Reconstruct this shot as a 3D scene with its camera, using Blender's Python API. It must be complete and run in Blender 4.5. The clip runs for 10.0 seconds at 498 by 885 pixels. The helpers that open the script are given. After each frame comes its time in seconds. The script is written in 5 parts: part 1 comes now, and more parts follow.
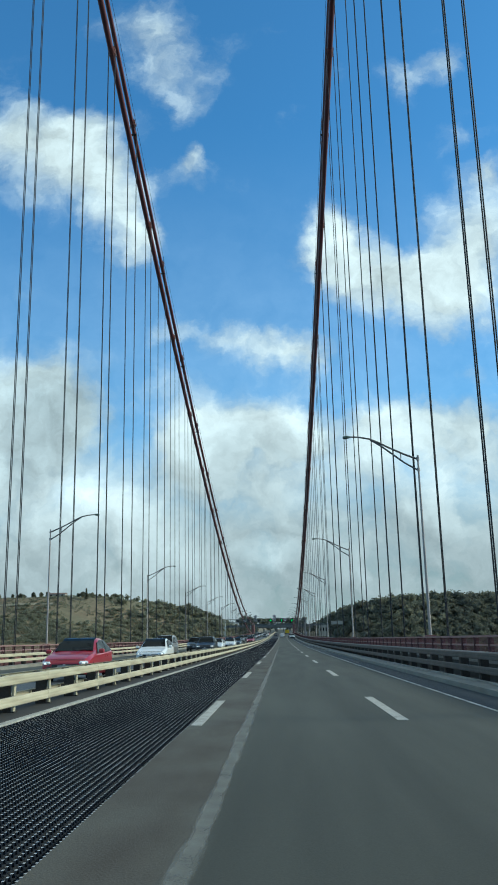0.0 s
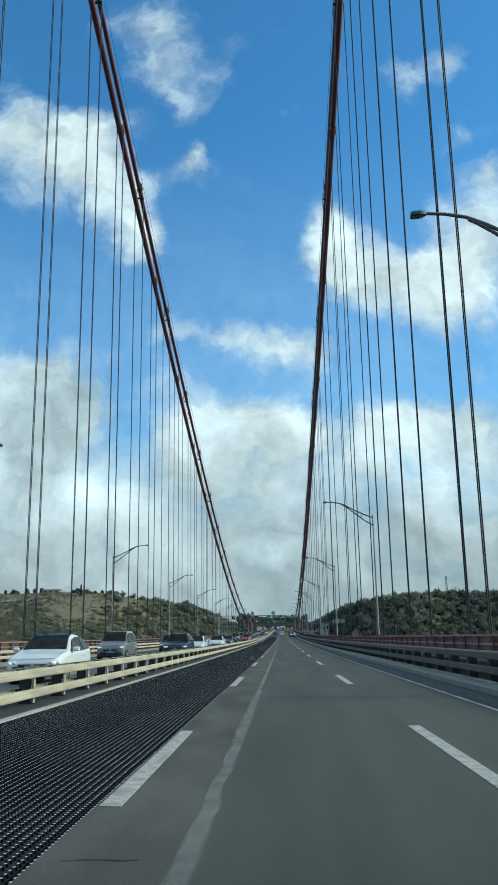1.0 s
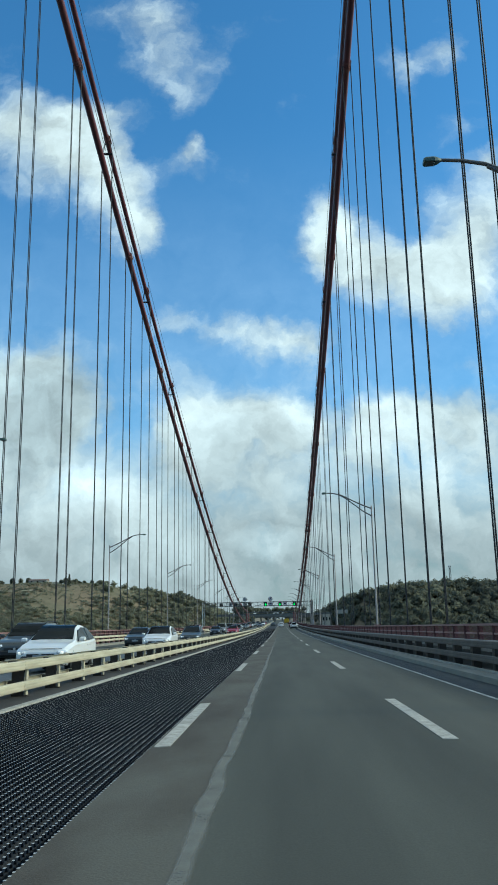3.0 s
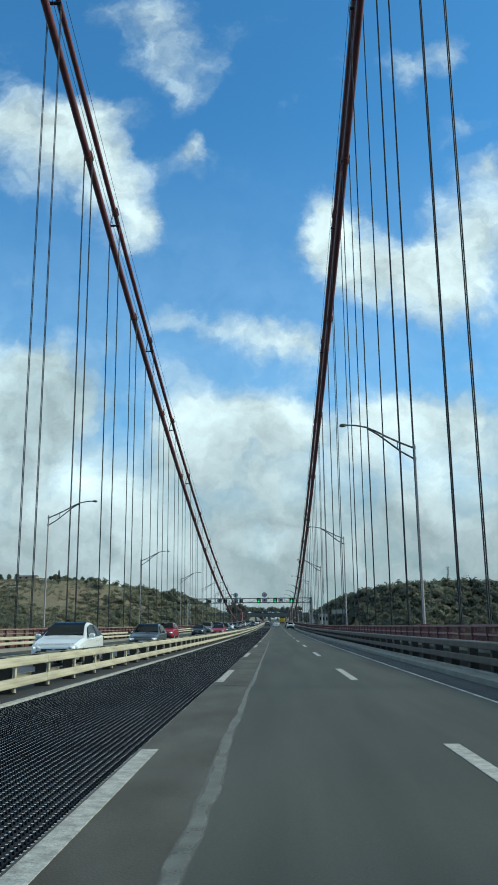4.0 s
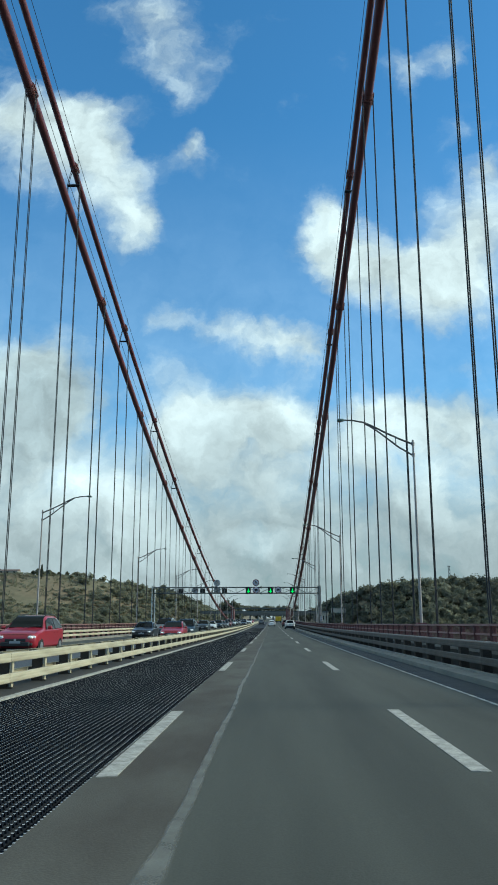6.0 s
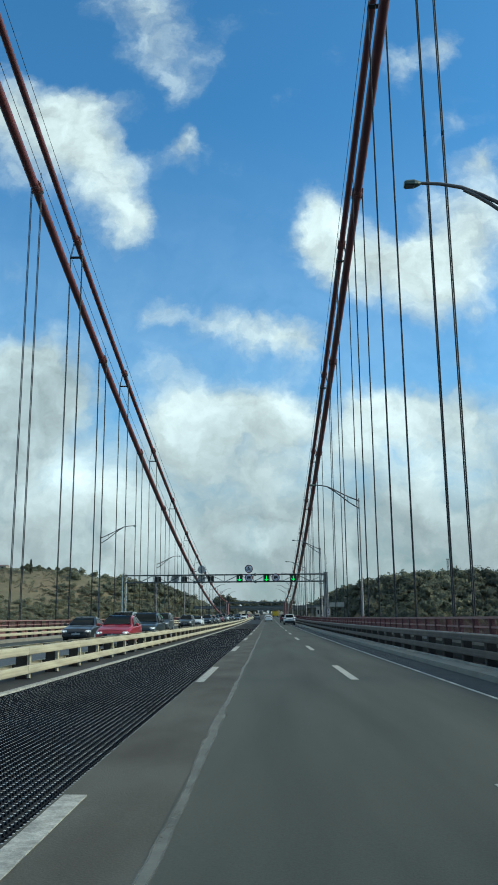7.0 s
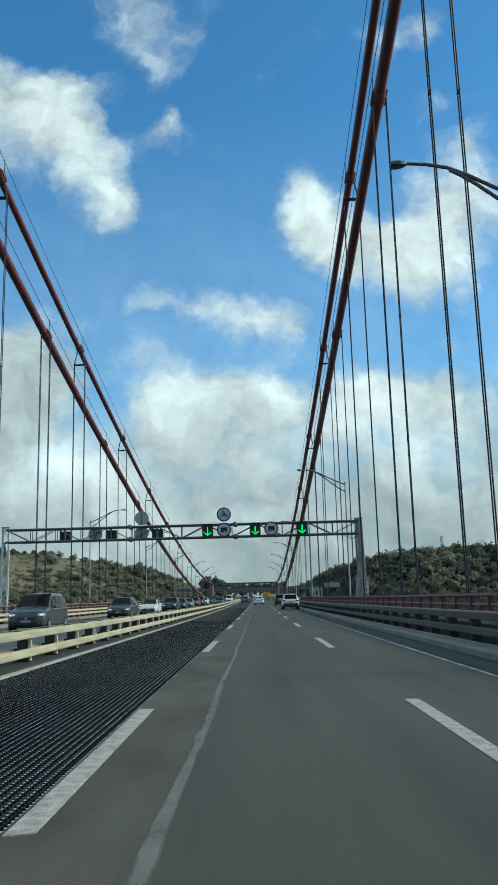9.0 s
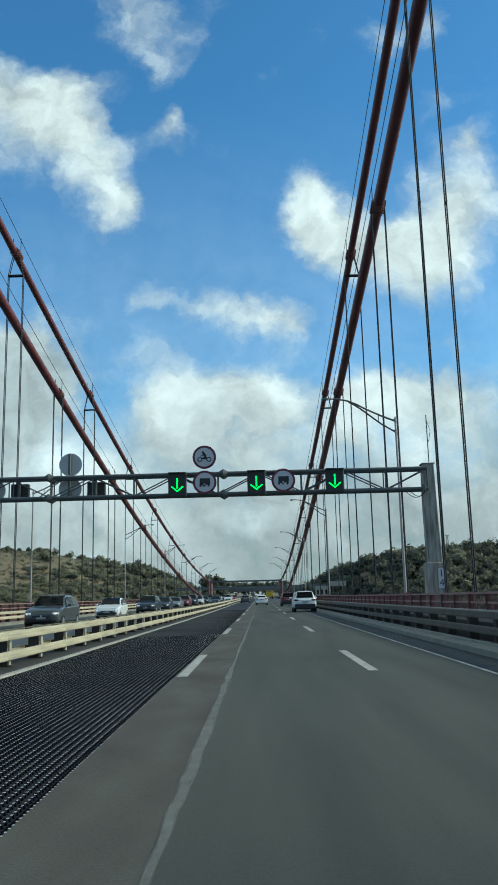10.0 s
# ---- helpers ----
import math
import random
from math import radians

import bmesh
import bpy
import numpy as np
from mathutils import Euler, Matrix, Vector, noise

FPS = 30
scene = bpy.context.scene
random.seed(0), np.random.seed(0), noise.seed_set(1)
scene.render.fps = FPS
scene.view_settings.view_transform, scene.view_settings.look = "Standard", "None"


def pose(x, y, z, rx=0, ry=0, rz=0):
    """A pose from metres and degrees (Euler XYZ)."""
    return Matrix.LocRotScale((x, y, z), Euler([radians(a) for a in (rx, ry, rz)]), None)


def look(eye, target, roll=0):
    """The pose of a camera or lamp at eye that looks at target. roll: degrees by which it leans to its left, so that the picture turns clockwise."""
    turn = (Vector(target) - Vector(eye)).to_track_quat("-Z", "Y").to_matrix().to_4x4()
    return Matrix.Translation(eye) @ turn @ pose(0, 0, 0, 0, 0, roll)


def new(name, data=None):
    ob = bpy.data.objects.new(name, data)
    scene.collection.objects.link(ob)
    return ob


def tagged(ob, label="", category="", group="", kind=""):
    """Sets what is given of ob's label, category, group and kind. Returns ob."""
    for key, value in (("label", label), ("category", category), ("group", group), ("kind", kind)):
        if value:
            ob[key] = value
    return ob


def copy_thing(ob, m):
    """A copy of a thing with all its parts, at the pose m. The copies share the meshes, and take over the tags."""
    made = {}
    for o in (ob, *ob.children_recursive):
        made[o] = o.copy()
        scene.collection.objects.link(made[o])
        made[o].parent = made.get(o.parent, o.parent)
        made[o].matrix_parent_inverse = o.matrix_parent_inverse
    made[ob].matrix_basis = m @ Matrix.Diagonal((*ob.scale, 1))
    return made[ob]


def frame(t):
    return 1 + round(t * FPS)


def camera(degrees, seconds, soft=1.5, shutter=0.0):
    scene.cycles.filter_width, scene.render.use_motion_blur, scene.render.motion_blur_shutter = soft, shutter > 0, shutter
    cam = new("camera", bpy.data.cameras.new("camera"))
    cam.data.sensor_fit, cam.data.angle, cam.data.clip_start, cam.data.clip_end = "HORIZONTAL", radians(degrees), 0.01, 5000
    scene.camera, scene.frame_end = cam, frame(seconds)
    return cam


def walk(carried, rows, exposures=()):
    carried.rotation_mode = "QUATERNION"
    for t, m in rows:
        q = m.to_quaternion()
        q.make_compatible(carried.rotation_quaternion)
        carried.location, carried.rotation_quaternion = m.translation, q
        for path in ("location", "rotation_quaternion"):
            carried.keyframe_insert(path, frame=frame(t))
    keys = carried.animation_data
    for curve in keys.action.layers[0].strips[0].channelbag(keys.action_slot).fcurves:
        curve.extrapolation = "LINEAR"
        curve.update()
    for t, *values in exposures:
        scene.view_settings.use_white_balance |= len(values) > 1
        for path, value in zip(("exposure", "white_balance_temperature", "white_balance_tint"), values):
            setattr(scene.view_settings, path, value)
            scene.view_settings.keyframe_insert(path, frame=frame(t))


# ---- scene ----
# ---- camera ----
cam = camera(34.97, 10.0, soft=1.75)
PATH = [
    (0, -0.096, -0.51, 2.586, 103.23, 1.23, 2.315),
    (0.5, -0.090, 11.00, 2.406, 103.14, 1.09, 2.325),
    (1, -0.098, 21.25, 2.250, 103.13, 0.94, 2.287),
    (1.5, -0.123, 32.11, 2.091, 103.09, 0.70, 2.238),
    (2, -0.146, 43.12, 1.935, 102.98, 0.62, 2.247),
    (2.5, -0.131, 53.72, 1.791, 102.76, 0.95, 2.275),
    (3, -0.119, 65.48, 1.637, 102.57, 1.08, 2.230),
    (4.5, -0.106, 97.16, 1.256, 102.53, 0.17, 1.681),
    (5, -0.093, 108.70, 1.129, 102.53, 0.02, 1.609),
    (6.5, -0.049, 140.42, 0.814, 102.37, 0.15, 1.510),
    (7, -0.038, 151.51, 0.715, 102.15, 0.48, 1.344),
    (7.5, -0.030, 162.90, 0.619, 101.78, 0.91, 1.091),
    (8, -0.028, 173.81, 0.534, 101.44, 1.31, 0.839),
    (8.5, -0.060, 183.97, 0.460, 101.18, 1.48, 0.694),
    (9, -0.097, 194.67, 0.387, 100.94, 1.51, 0.632),
    (9.5, -0.122, 205.47, 0.319, 100.92, 1.47, 0.703),
    (10, -0.125, 217.12, 0.252, 100.89, 1.41, 0.800),
]
walk(cam, [(t, pose(x, y, z, rx, ry, rz)) for t, x, y, z, rx, ry, rz in PATH], [(0, 0.0, 6050, -7), (4.5, 0.0, 6120, -7), (10, -0.07, 6300, -7)])

# ---- light ----
SUN_DIR = Vector((0.90, 0.06, 0.44)).normalized()
sun = new("sun", bpy.data.lights.new("sun", "SUN"))
sun.data.energy, sun.data.angle, sun.data.color = 3.6, radians(12.0), (1.0, 0.90, 0.74)
sun.matrix_world = look((200, 100, 200), Vector((200, 100, 200)) - SUN_DIR)

# clouds over the road ahead: tan of bearing, tan of height, half width, half height, strength
VEIL_CLOUD = (
    (-0.224, 0.875, 0.046, 0.044, 0.36), (-0.157, 0.854, 0.042, 0.058, 0.45), (-0.143, 0.782, 0.058, 0.071, 0.4), (-0.093, 0.781, 0.058, 0.056, 0.23),
    (-0.117, 0.721, 0.033, 0.032, 0.16),
)
SMALL_CLOUD = (
    (-0.12, 0.633, 0.034, 0.032, 0.65), (-0.104, 0.654, 0.021, 0.02, 0.45),
)
WEST_CLOUD = (
    (-0.37, 0.699, 0.066, 0.05, 0.72), (-0.303, 0.675, 0.081, 0.059, 0.77), (-0.245, 0.647, 0.057, 0.067, 0.72), (-0.206, 0.575, 0.041, 0.065, 0.77),
    (-0.173, 0.532, 0.025, 0.032, 0.68), (-0.204, 0.507, 0.022, 0.042, 0.32), (-0.331, 0.604, 0.072, 0.031, 0.32), (-0.264, 0.715, 0.037, 0.028, 0.36),
)
GREY_BANK_CLOUD = (
    (-0.316, 0.329, 0.099, 0.059, 0.85), (-0.342, 0.259, 0.09, 0.069, 0.8), (-0.291, 0.285, 0.045, 0.047, 0.5), (-0.346, 0.45, 0.039, 0.021, 0.22),
)
STREAK_CLOUD = (
    (-0.128, 0.408, 0.038, 0.018, 0.38), (-0.086, 0.389, 0.046, 0.021, 0.5), (-0.037, 0.371, 0.045, 0.021, 0.58), (0.016, 0.354, 0.045, 0.024, 0.66),
    (0.052, 0.341, 0.03, 0.027, 0.6), (-0.147, 0.398, 0.031, 0.02, 0.3), (-0.134, 0.326, 0.038, 0.027, 0.35),
)
AHEAD_CLOUD = (
    (-0.081, 0.271, 0.056, 0.046, 0.75), (0.015, 0.263, 0.052, 0.038, 0.6), (-0.029, 0.233, 0.081, 0.053, 0.6), (-0.11, 0.219, 0.051, 0.045, 0.45),
)
EAST_CLOUD = (
    (0.088, 0.527, 0.033, 0.041, 0.72), (0.114, 0.484, 0.042, 0.05, 0.85), (0.075, 0.485, 0.035, 0.035, 0.55), (0.037, 0.507, 0.025, 0.034, 0.3),
    (0.163, 0.467, 0.046, 0.035, 0.62), (0.196, 0.45, 0.042, 0.049, 0.72), (0.124, 0.435, 0.046, 0.029, 0.45), (0.288, 0.515, 0.065, 0.08, 1),
    (0.245, 0.441, 0.053, 0.057, 0.85), (0.311, 0.613, 0.03, 0.026, 0.6), (0.197, 0.385, 0.03, 0.024, 0.3),
)
HIGH_EAST_CLOUD = (
    (0.261, 0.79, 0.027, 0.028, 0.61), (0.22, 0.773, 0.036, 0.024, 0.42), (0.184, 0.783, 0.032, 0.037, 0.34), (0.182, 0.737, 0.032, 0.023, 0.26),
    (0.171, 0.671, 0.022, 0.021, 0.3), (0.268, 0.678, 0.022, 0.02, 0.34),
)
LOW_EAST_CLOUD = (
    (0.246, 0.325, 0.052, 0.022, 0.5), (0.191, 0.253, 0.058, 0.034, 0.6), (0.147, 0.269, 0.044, 0.03, 0.5), (0.262, 0.237, 0.065, 0.045, 0.6),
    (0.117, 0.231, 0.044, 0.037, 0.4), (0.103, 0.785, 0.033, 0.047, 0.12), (-0.361, 0.835, 0.051, 0.058, 0.1),
)
CLOUDS = VEIL_CLOUD + SMALL_CLOUD + WEST_CLOUD + GREY_BANK_CLOUD + STREAK_CLOUD + AHEAD_CLOUD + EAST_CLOUD + HIGH_EAST_CLOUD + LOW_EAST_CLOUD
# sunlit heads and grey undersides in the low bank, listed in the same way
HEADS = (
    (-0.008, 0.09, 0.039, 0.014, 0.55), (-0.074, 0.26, 0.044, 0.038, 0.35), (0.019, 0.259, 0.033, 0.03, 0.28), (-0.241, 0.175, 0.029, 0.033, 0.45),
    (-0.269, 0.153, 0.044, 0.037, 0.25), (0.203, 0.216, 0.072, 0.052, 0.22), (0.161, 0.239, 0.044, 0.034, 0.22), (-0.059, 0.188, 0.044, 0.037, 0.2),
    (0.058, 0.187, 0.043, 0.037, 0.16), (-0.022, 0.137, 0.029, 0.022, 0.22), (-0.167, 0.138, 0.058, 0.036, 0.16), (0.249, 0.135, 0.071, 0.043, 0.12),
    (-0.108, 0.094, 0.05, 0.028, 0.12), (0.098, 0.093, 0.05, 0.028, 0.12), (0.103, 0.501, 0.035, 0.042, 0.12), (0.287, 0.506, 0.053, 0.067, 0.12),
    (-0.194, 0.558, 0.036, 0.052, 0.12),
)
UNDERSIDES = (
    (-0.322, 0.297, 0.106, 0.074, -0.17), (-0.323, 0.198, 0.067, 0.045, -0.07), (-0, 0.21, 0.04, 0.03, -0.08), (0.042, 0.129, 0.036, 0.022, -0.04),
)
PUFFS = HEADS + UNDERSIDES


def make_world():
    w = bpy.data.worlds.new("sky")
    scene.world = w
    w.use_nodes = True
    nt = w.node_tree
    nt.nodes.clear()
    N, L = nt.nodes.new, nt.links.new

    def math_node(op, a, b=None, clamp=False):
        n = N("ShaderNodeMath")
        n.operation, n.use_clamp = op, clamp
        for i, v in enumerate((a, b)):
            if v is None:
                continue
            if isinstance(v, (int, float)):
                n.inputs[i].default_value = v
            else:
                L(v, n.inputs[i])
        return n.outputs[0]

    sky = N("ShaderNodeTexSky")
    sky.sky_type, sky.sun_disc = "NISHITA", False
    sky.sun_elevation = math.asin(SUN_DIR.z)
    sky.sun_rotation = math.atan2(SUN_DIR.x, SUN_DIR.y)
    sky.altitude, sky.air_density, sky.dust_density, sky.ozone_density = 60, 1.0, 0.6, 3.0
    coord = N("ShaderNodeTexCoord")
    sep = N("ShaderNodeSeparateXYZ")
    L(coord.outputs["Generated"], sep.inputs[0])
    x, y, z = sep.outputs
    yy = math_node("MAXIMUM", math_node("ABSOLUTE", y), 0.12)
    u, v = math_node("DIVIDE", x, yy), math_node("DIVIDE", z, yy)
    plane = N("ShaderNodeCombineXYZ")
    L(u, plane.inputs[0]), L(v, plane.inputs[1])
    # ragged edges
    warp = N("ShaderNodeTexNoise")
    warp.inputs["Scale"].default_value, warp.inputs["Detail"].default_value = 10.0, 9.0
    warp.inputs["Roughness"].default_value = 0.62
    L(plane.outputs[0], warp.inputs["Vector"])
    off = N("ShaderNodeVectorMath")
    off.operation = "MULTIPLY_ADD"
    L(warp.outputs["Color"], off.inputs[0])
    off.inputs[1].default_value, off.inputs[2].default_value = (0.115, 0.10, 0), (-0.0575, -0.05, 0)
    bent = N("ShaderNodeVectorMath")
    L(plane.outputs[0], bent.inputs[0]), L(off.outputs[0], bent.inputs[1])
    def lobes(table):
        total = None
        for cu, cv, ru, rv, strength in table:
            m = N("ShaderNodeMapping")
            m.vector_type = "TEXTURE"
            m.inputs["Location"].default_value = (cu, cv, 0)
            m.inputs["Scale"].default_value = (ru * 1.6, rv * 1.6, 1)
            L(bent.outputs[0], m.inputs["Vector"])
            g = N("ShaderNodeTexGradient")
            g.gradient_type = "SPHERICAL"
            L(m.outputs[0], g.inputs[0])
            val = math_node("MULTIPLY", g.outputs["Fac"], strength)
            total = val if total is None else math_node("ADD", total, val)
        return total

    total, heads = lobes(CLOUDS), lobes(PUFFS)
    fine = N("ShaderNodeTexNoise")
    fine.inputs["Scale"].default_value, fine.inputs["Detail"].default_value = 11.0, 9.0
    fine.inputs["Roughness"].default_value = 0.6
    L(bent.outputs[0], fine.inputs["Vector"])
    wide = N("ShaderNodeTexNoise")
    wide.inputs["Scale"].default_value, wide.inputs["Detail"].default_value = 4.5, 5.0
    L(plane.outputs[0], wide.inputs["Vector"])
    # a bank of cloud low over the horizon
    bank = N("ShaderNodeMapRange")
    bank.interpolation_type = "SMOOTHSTEP"
    L(v, bank.inputs["Value"])
    bank.inputs["From Min"].default_value, bank.inputs["From Max"].default_value = 0.10, 0.34
    bank.inputs["To Min"].default_value, bank.inputs["To Max"].default_value = 1.0, 0.0
    body = math_node("ADD", total, bank.outputs[0])
    body = math_node("ADD", body, math_node("MULTIPLY", math_node("SUBTRACT", fine.outputs["Fac"], 0.5), 1.15))
    body = math_node("ADD", body, math_node("MULTIPLY", math_node("SUBTRACT", wide.outputs["Fac"], 0.5), 0.35))
    # unseen broken cloud overhead, added to whiten the ambient light
    over = N("ShaderNodeMapRange")
    L(v, over.inputs["Value"])
    over.inputs["From Min"].default_value, over.inputs["From Max"].default_value = 1.0, 1.6
    over.inputs["To Min"].default_value, over.inputs["To Max"].default_value = 0.0, 0.80
    body = math_node("ADD", body, over.outputs[0])
    cover = N("ShaderNodeMapRange")
    cover.interpolation_type = "SMOOTHSTEP"
    L(body, cover.inputs["Value"])
    cover.inputs["From Min"].default_value, cover.inputs["From Max"].default_value = 0.11, 1.06
    veil = N("ShaderNodeMapRange")
    veil.interpolation_type = "SMOOTHSTEP"
    L(v, veil.inputs["Value"])
    veil.inputs["From Min"].default_value, veil.inputs["From Max"].default_value = 0.22, 0.72
    veil.inputs["To Min"].default_value, veil.inputs["To Max"].default_value = 0.20, 0.0
    clear = math_node("SUBTRACT", 1.0, cover.outputs[0])
    covered = math_node("ADD", cover.outputs[0], math_node("MULTIPLY", clear, veil.outputs[0]))
    # brightness of the clouds: grey undersides near the horizon, white tops
    tone = N("ShaderNodeMapRange")
    tone.interpolation_type = "SMOOTHSTEP"
    L(math_node("ADD", v, math_node("MULTIPLY", math_node("SUBTRACT", wide.outputs["Fac"], 0.5), 0.8)), tone.inputs["Value"])
    tone.inputs["From Min"].default_value, tone.inputs["From Max"].default_value = 0.02, 0.36
    tone.inputs["To Min"].default_value, tone.inputs["To Max"].default_value = 0.50, 0.83
    # billows are lighter on the side of the sun
    towards = N("ShaderNodeVectorMath")
    L(bent.outputs[0], towards.inputs[0])
    towards.inputs[1].default_value = (0.020, 0.016, 0)
    lee = N("ShaderNodeTexNoise")
    lee.inputs["Scale"].default_value, lee.inputs["Detail"].default_value = 11.0, 9.0
    lee.inputs["Roughness"].default_value = 0.6
    L(towards.outputs[0], lee.inputs["Vector"])
    relief = math_node("MULTIPLY", math_node("SUBTRACT", fine.outputs["Fac"], lee.outputs["Fac"]), 0.85)
    bright = math_node("MULTIPLY", tone.outputs[0], math_node("ADD", math_node("ADD", math_node("ADD", math_node("MULTIPLY", fine.outputs["Fac"], 0.75), 0.57), relief), heads))
    white = N("ShaderNodeMix")
    white.data_type = "RGBA"
    white.inputs["A"].default_value, white.inputs["B"].default_value = (0.80, 0.955, 1.085, 1), (0.91, 0.982, 1.045, 1)
    L(math_node("ADD", tone.outputs[0], math_node("MULTIPLY", math_node("MINIMUM", heads, 0.0), 3.0), True), white.inputs["Factor"])
    cloud = N("ShaderNodeVectorMath")
    cloud.operation = "SCALE"
    L(white.outputs["Result"], cloud.inputs[0]), L(bright, cloud.inputs["Scale"])
    blue = N("ShaderNodeVectorMath")
    blue.operation = "MULTIPLY"
    L(sky.outputs[0], blue.inputs[0])
    blue.inputs[1].default_value = (SKY_GAIN[0], SKY_GAIN[1], SKY_GAIN[2])
    mix = N("ShaderNodeMix")
    mix.data_type = "RGBA"
    L(covered, mix.inputs["Factor"])
    L(blue.outputs[0], mix.inputs["A"]), L(cloud.outputs[0], mix.inputs["B"])
    bg, out = N("ShaderNodeBackground"), N("ShaderNodeOutputWorld")
    bg.inputs["Strength"].default_value = 1.0
    L(mix.outputs["Result"], bg.inputs["Color"]), L(bg.outputs[0], out.inputs["Surface"])


SKY_GAIN = (0.092, 0.166, 0.209)
make_world()


# ---- materials ----
def material(name, base, rough=0.6, metal=0.0, var=0.15, scale=3.0, fine=60.0, bump=0.0, second=None, spread=0.5, tint=0.0, coat=0.0, stretch=None):
    """Base colour broken up at a coarse and a fine scale; second: the colour of stains."""
    m = bpy.data.materials.new(name)
    m.use_nodes = True
    nt = m.node_tree
    N, L = nt.nodes.new, nt.links.new
    b = nt.nodes["Principled BSDF"]
    b.inputs["Roughness"].default_value, b.inputs["Metallic"].default_value = rough, metal
    b.inputs["Coat Weight"].default_value = coat
    co = N("ShaderNodeTexCoord")
    big, small = N("ShaderNodeTexNoise"), N("ShaderNodeTexNoise")
    for n, s, dt in ((big, scale, 5.0), (small, fine, 3.0)):
        n.inputs["Scale"].default_value, n.inputs["Detail"].default_value = s, dt
        if stretch and n is big:
            mp = N("ShaderNodeMapping")
            mp.inputs["Scale"].default_value = stretch
            L(co.outputs["Object"], mp.inputs["Vector"]), L(mp.outputs[0], n.inputs["Vector"])
        else:
            L(co.outputs["Object"], n.inputs["Vector"])
    ramp = N("ShaderNodeValToRGB")
    ramp.color_ramp.elements[0].position, ramp.color_ramp.elements[1].position = 0.5 - spread / 2, 0.5 + spread / 2
    second = second or tuple(c * (1 - var) for c in base)
    ramp.color_ramp.elements[0].color, ramp.color_ramp.elements[1].color = (*second, 1), (*base, 1)
    L(big.outputs["Fac"], ramp.inputs[0])
    mul = N("ShaderNodeMix")
    mul.data_type, mul.blend_type = "RGBA", "MULTIPLY"
    mul.inputs["Factor"].default_value = 1.0
    grain = N("ShaderNodeMapRange")
    L(small.outputs["Fac"], grain.inputs["Value"])
    grain.inputs["To Min"].default_value, grain.inputs["To Max"].default_value = 1 - var, 1 + var
    L(ramp.outputs[0], mul.inputs["A"]), L(grain.outputs[0], mul.inputs["B"])
    last = mul.outputs["Result"]
    if tint:
        info, hsv = N("ShaderNodeObjectInfo"), N("ShaderNodeHueSaturation")
        r = N("ShaderNodeMapRange")
        L(info.outputs["Random"], r.inputs["Value"])
        r.inputs["To Min"].default_value, r.inputs["To Max"].default_value = 1 - tint, 1 + tint
        L(r.outputs[0], hsv.inputs["Value"]), L(last, hsv.inputs["Color"])
        last = hsv.outputs["Color"]
    L(last, b.inputs["Base Color"])
    if bump:
        bp = N("ShaderNodeBump")
        bp.inputs["Strength"].default_value, bp.inputs["Distance"].default_value = bump, 0.02
        L(small.outputs["Fac"], bp.inputs["Height"]), L(bp.outputs[0], b.inputs["Normal"])
    return m


def glowing(name, colour, strength):
    m = bpy.data.materials.new(name)
    m.use_nodes = True
    b = m.node_tree.nodes["Principled BSDF"]
    b.inputs["Base Color"].default_value = (*colour, 1)
    b.inputs["Emission Color"].default_value, b.inputs["Emission Strength"].default_value = (*colour, 1), strength
    return m


def plain(name, colour, rough=0.5, metal=0.0, coat=0.0):
    m = bpy.data.materials.new(name)
    m.use_nodes = True
    b = m.node_tree.nodes["Principled BSDF"]
    b.inputs["Base Color"].default_value = (*colour, 1)
    b.inputs["Roughness"].default_value, b.inputs["Metallic"].default_value = rough, metal
    b.inputs["Coat Weight"].default_value = coat
    return m


def leaf_material(name, dark, light):
    m = bpy.data.materials.new(name)
    m.use_nodes = True
    nt = m.node_tree
    N, L = nt.nodes.new, nt.links.new
    b = nt.nodes["Principled BSDF"]
    b.inputs["Roughness"].default_value = 0.7
    geo, ramp = N("ShaderNodeNewGeometry"), N("ShaderNodeValToRGB")
    co, big = N("ShaderNodeTexCoord"), N("ShaderNodeTexNoise")
    big.inputs["Scale"].default_value = 0.022
    L(co.outputs["Object"], big.inputs["Vector"])
    add = N("ShaderNodeMath")
    add.operation = "MULTIPLY_ADD"
    L(geo.outputs["Random Per Island"], add.inputs[0])
    add.inputs[1].default_value = 0.22
    L(big.outputs["Fac"], add.inputs[2])
    ramp.color_ramp.elements[0].position, ramp.color_ramp.elements[1].position = 0.4, 1.0
    ramp.color_ramp.elements[0].color, ramp.color_ramp.elements[1].color = (*dark, 1), (*light, 1)
    L(add.outputs[0], ramp.inputs[0]), L(ramp.outputs[0], b.inputs["Base Color"])
    thin, blend = N("ShaderNodeBsdfTranslucent"), N("ShaderNodeMixShader")
    L(ramp.outputs[0], thin.inputs["Color"])
    blend.inputs[0].default_value = 0.6
    L(b.outputs[0], blend.inputs[1]), L(thin.outputs[0], blend.inputs[2])
    L(blend.outputs[0], nt.nodes["Material Output"].inputs["Surface"])
    return m


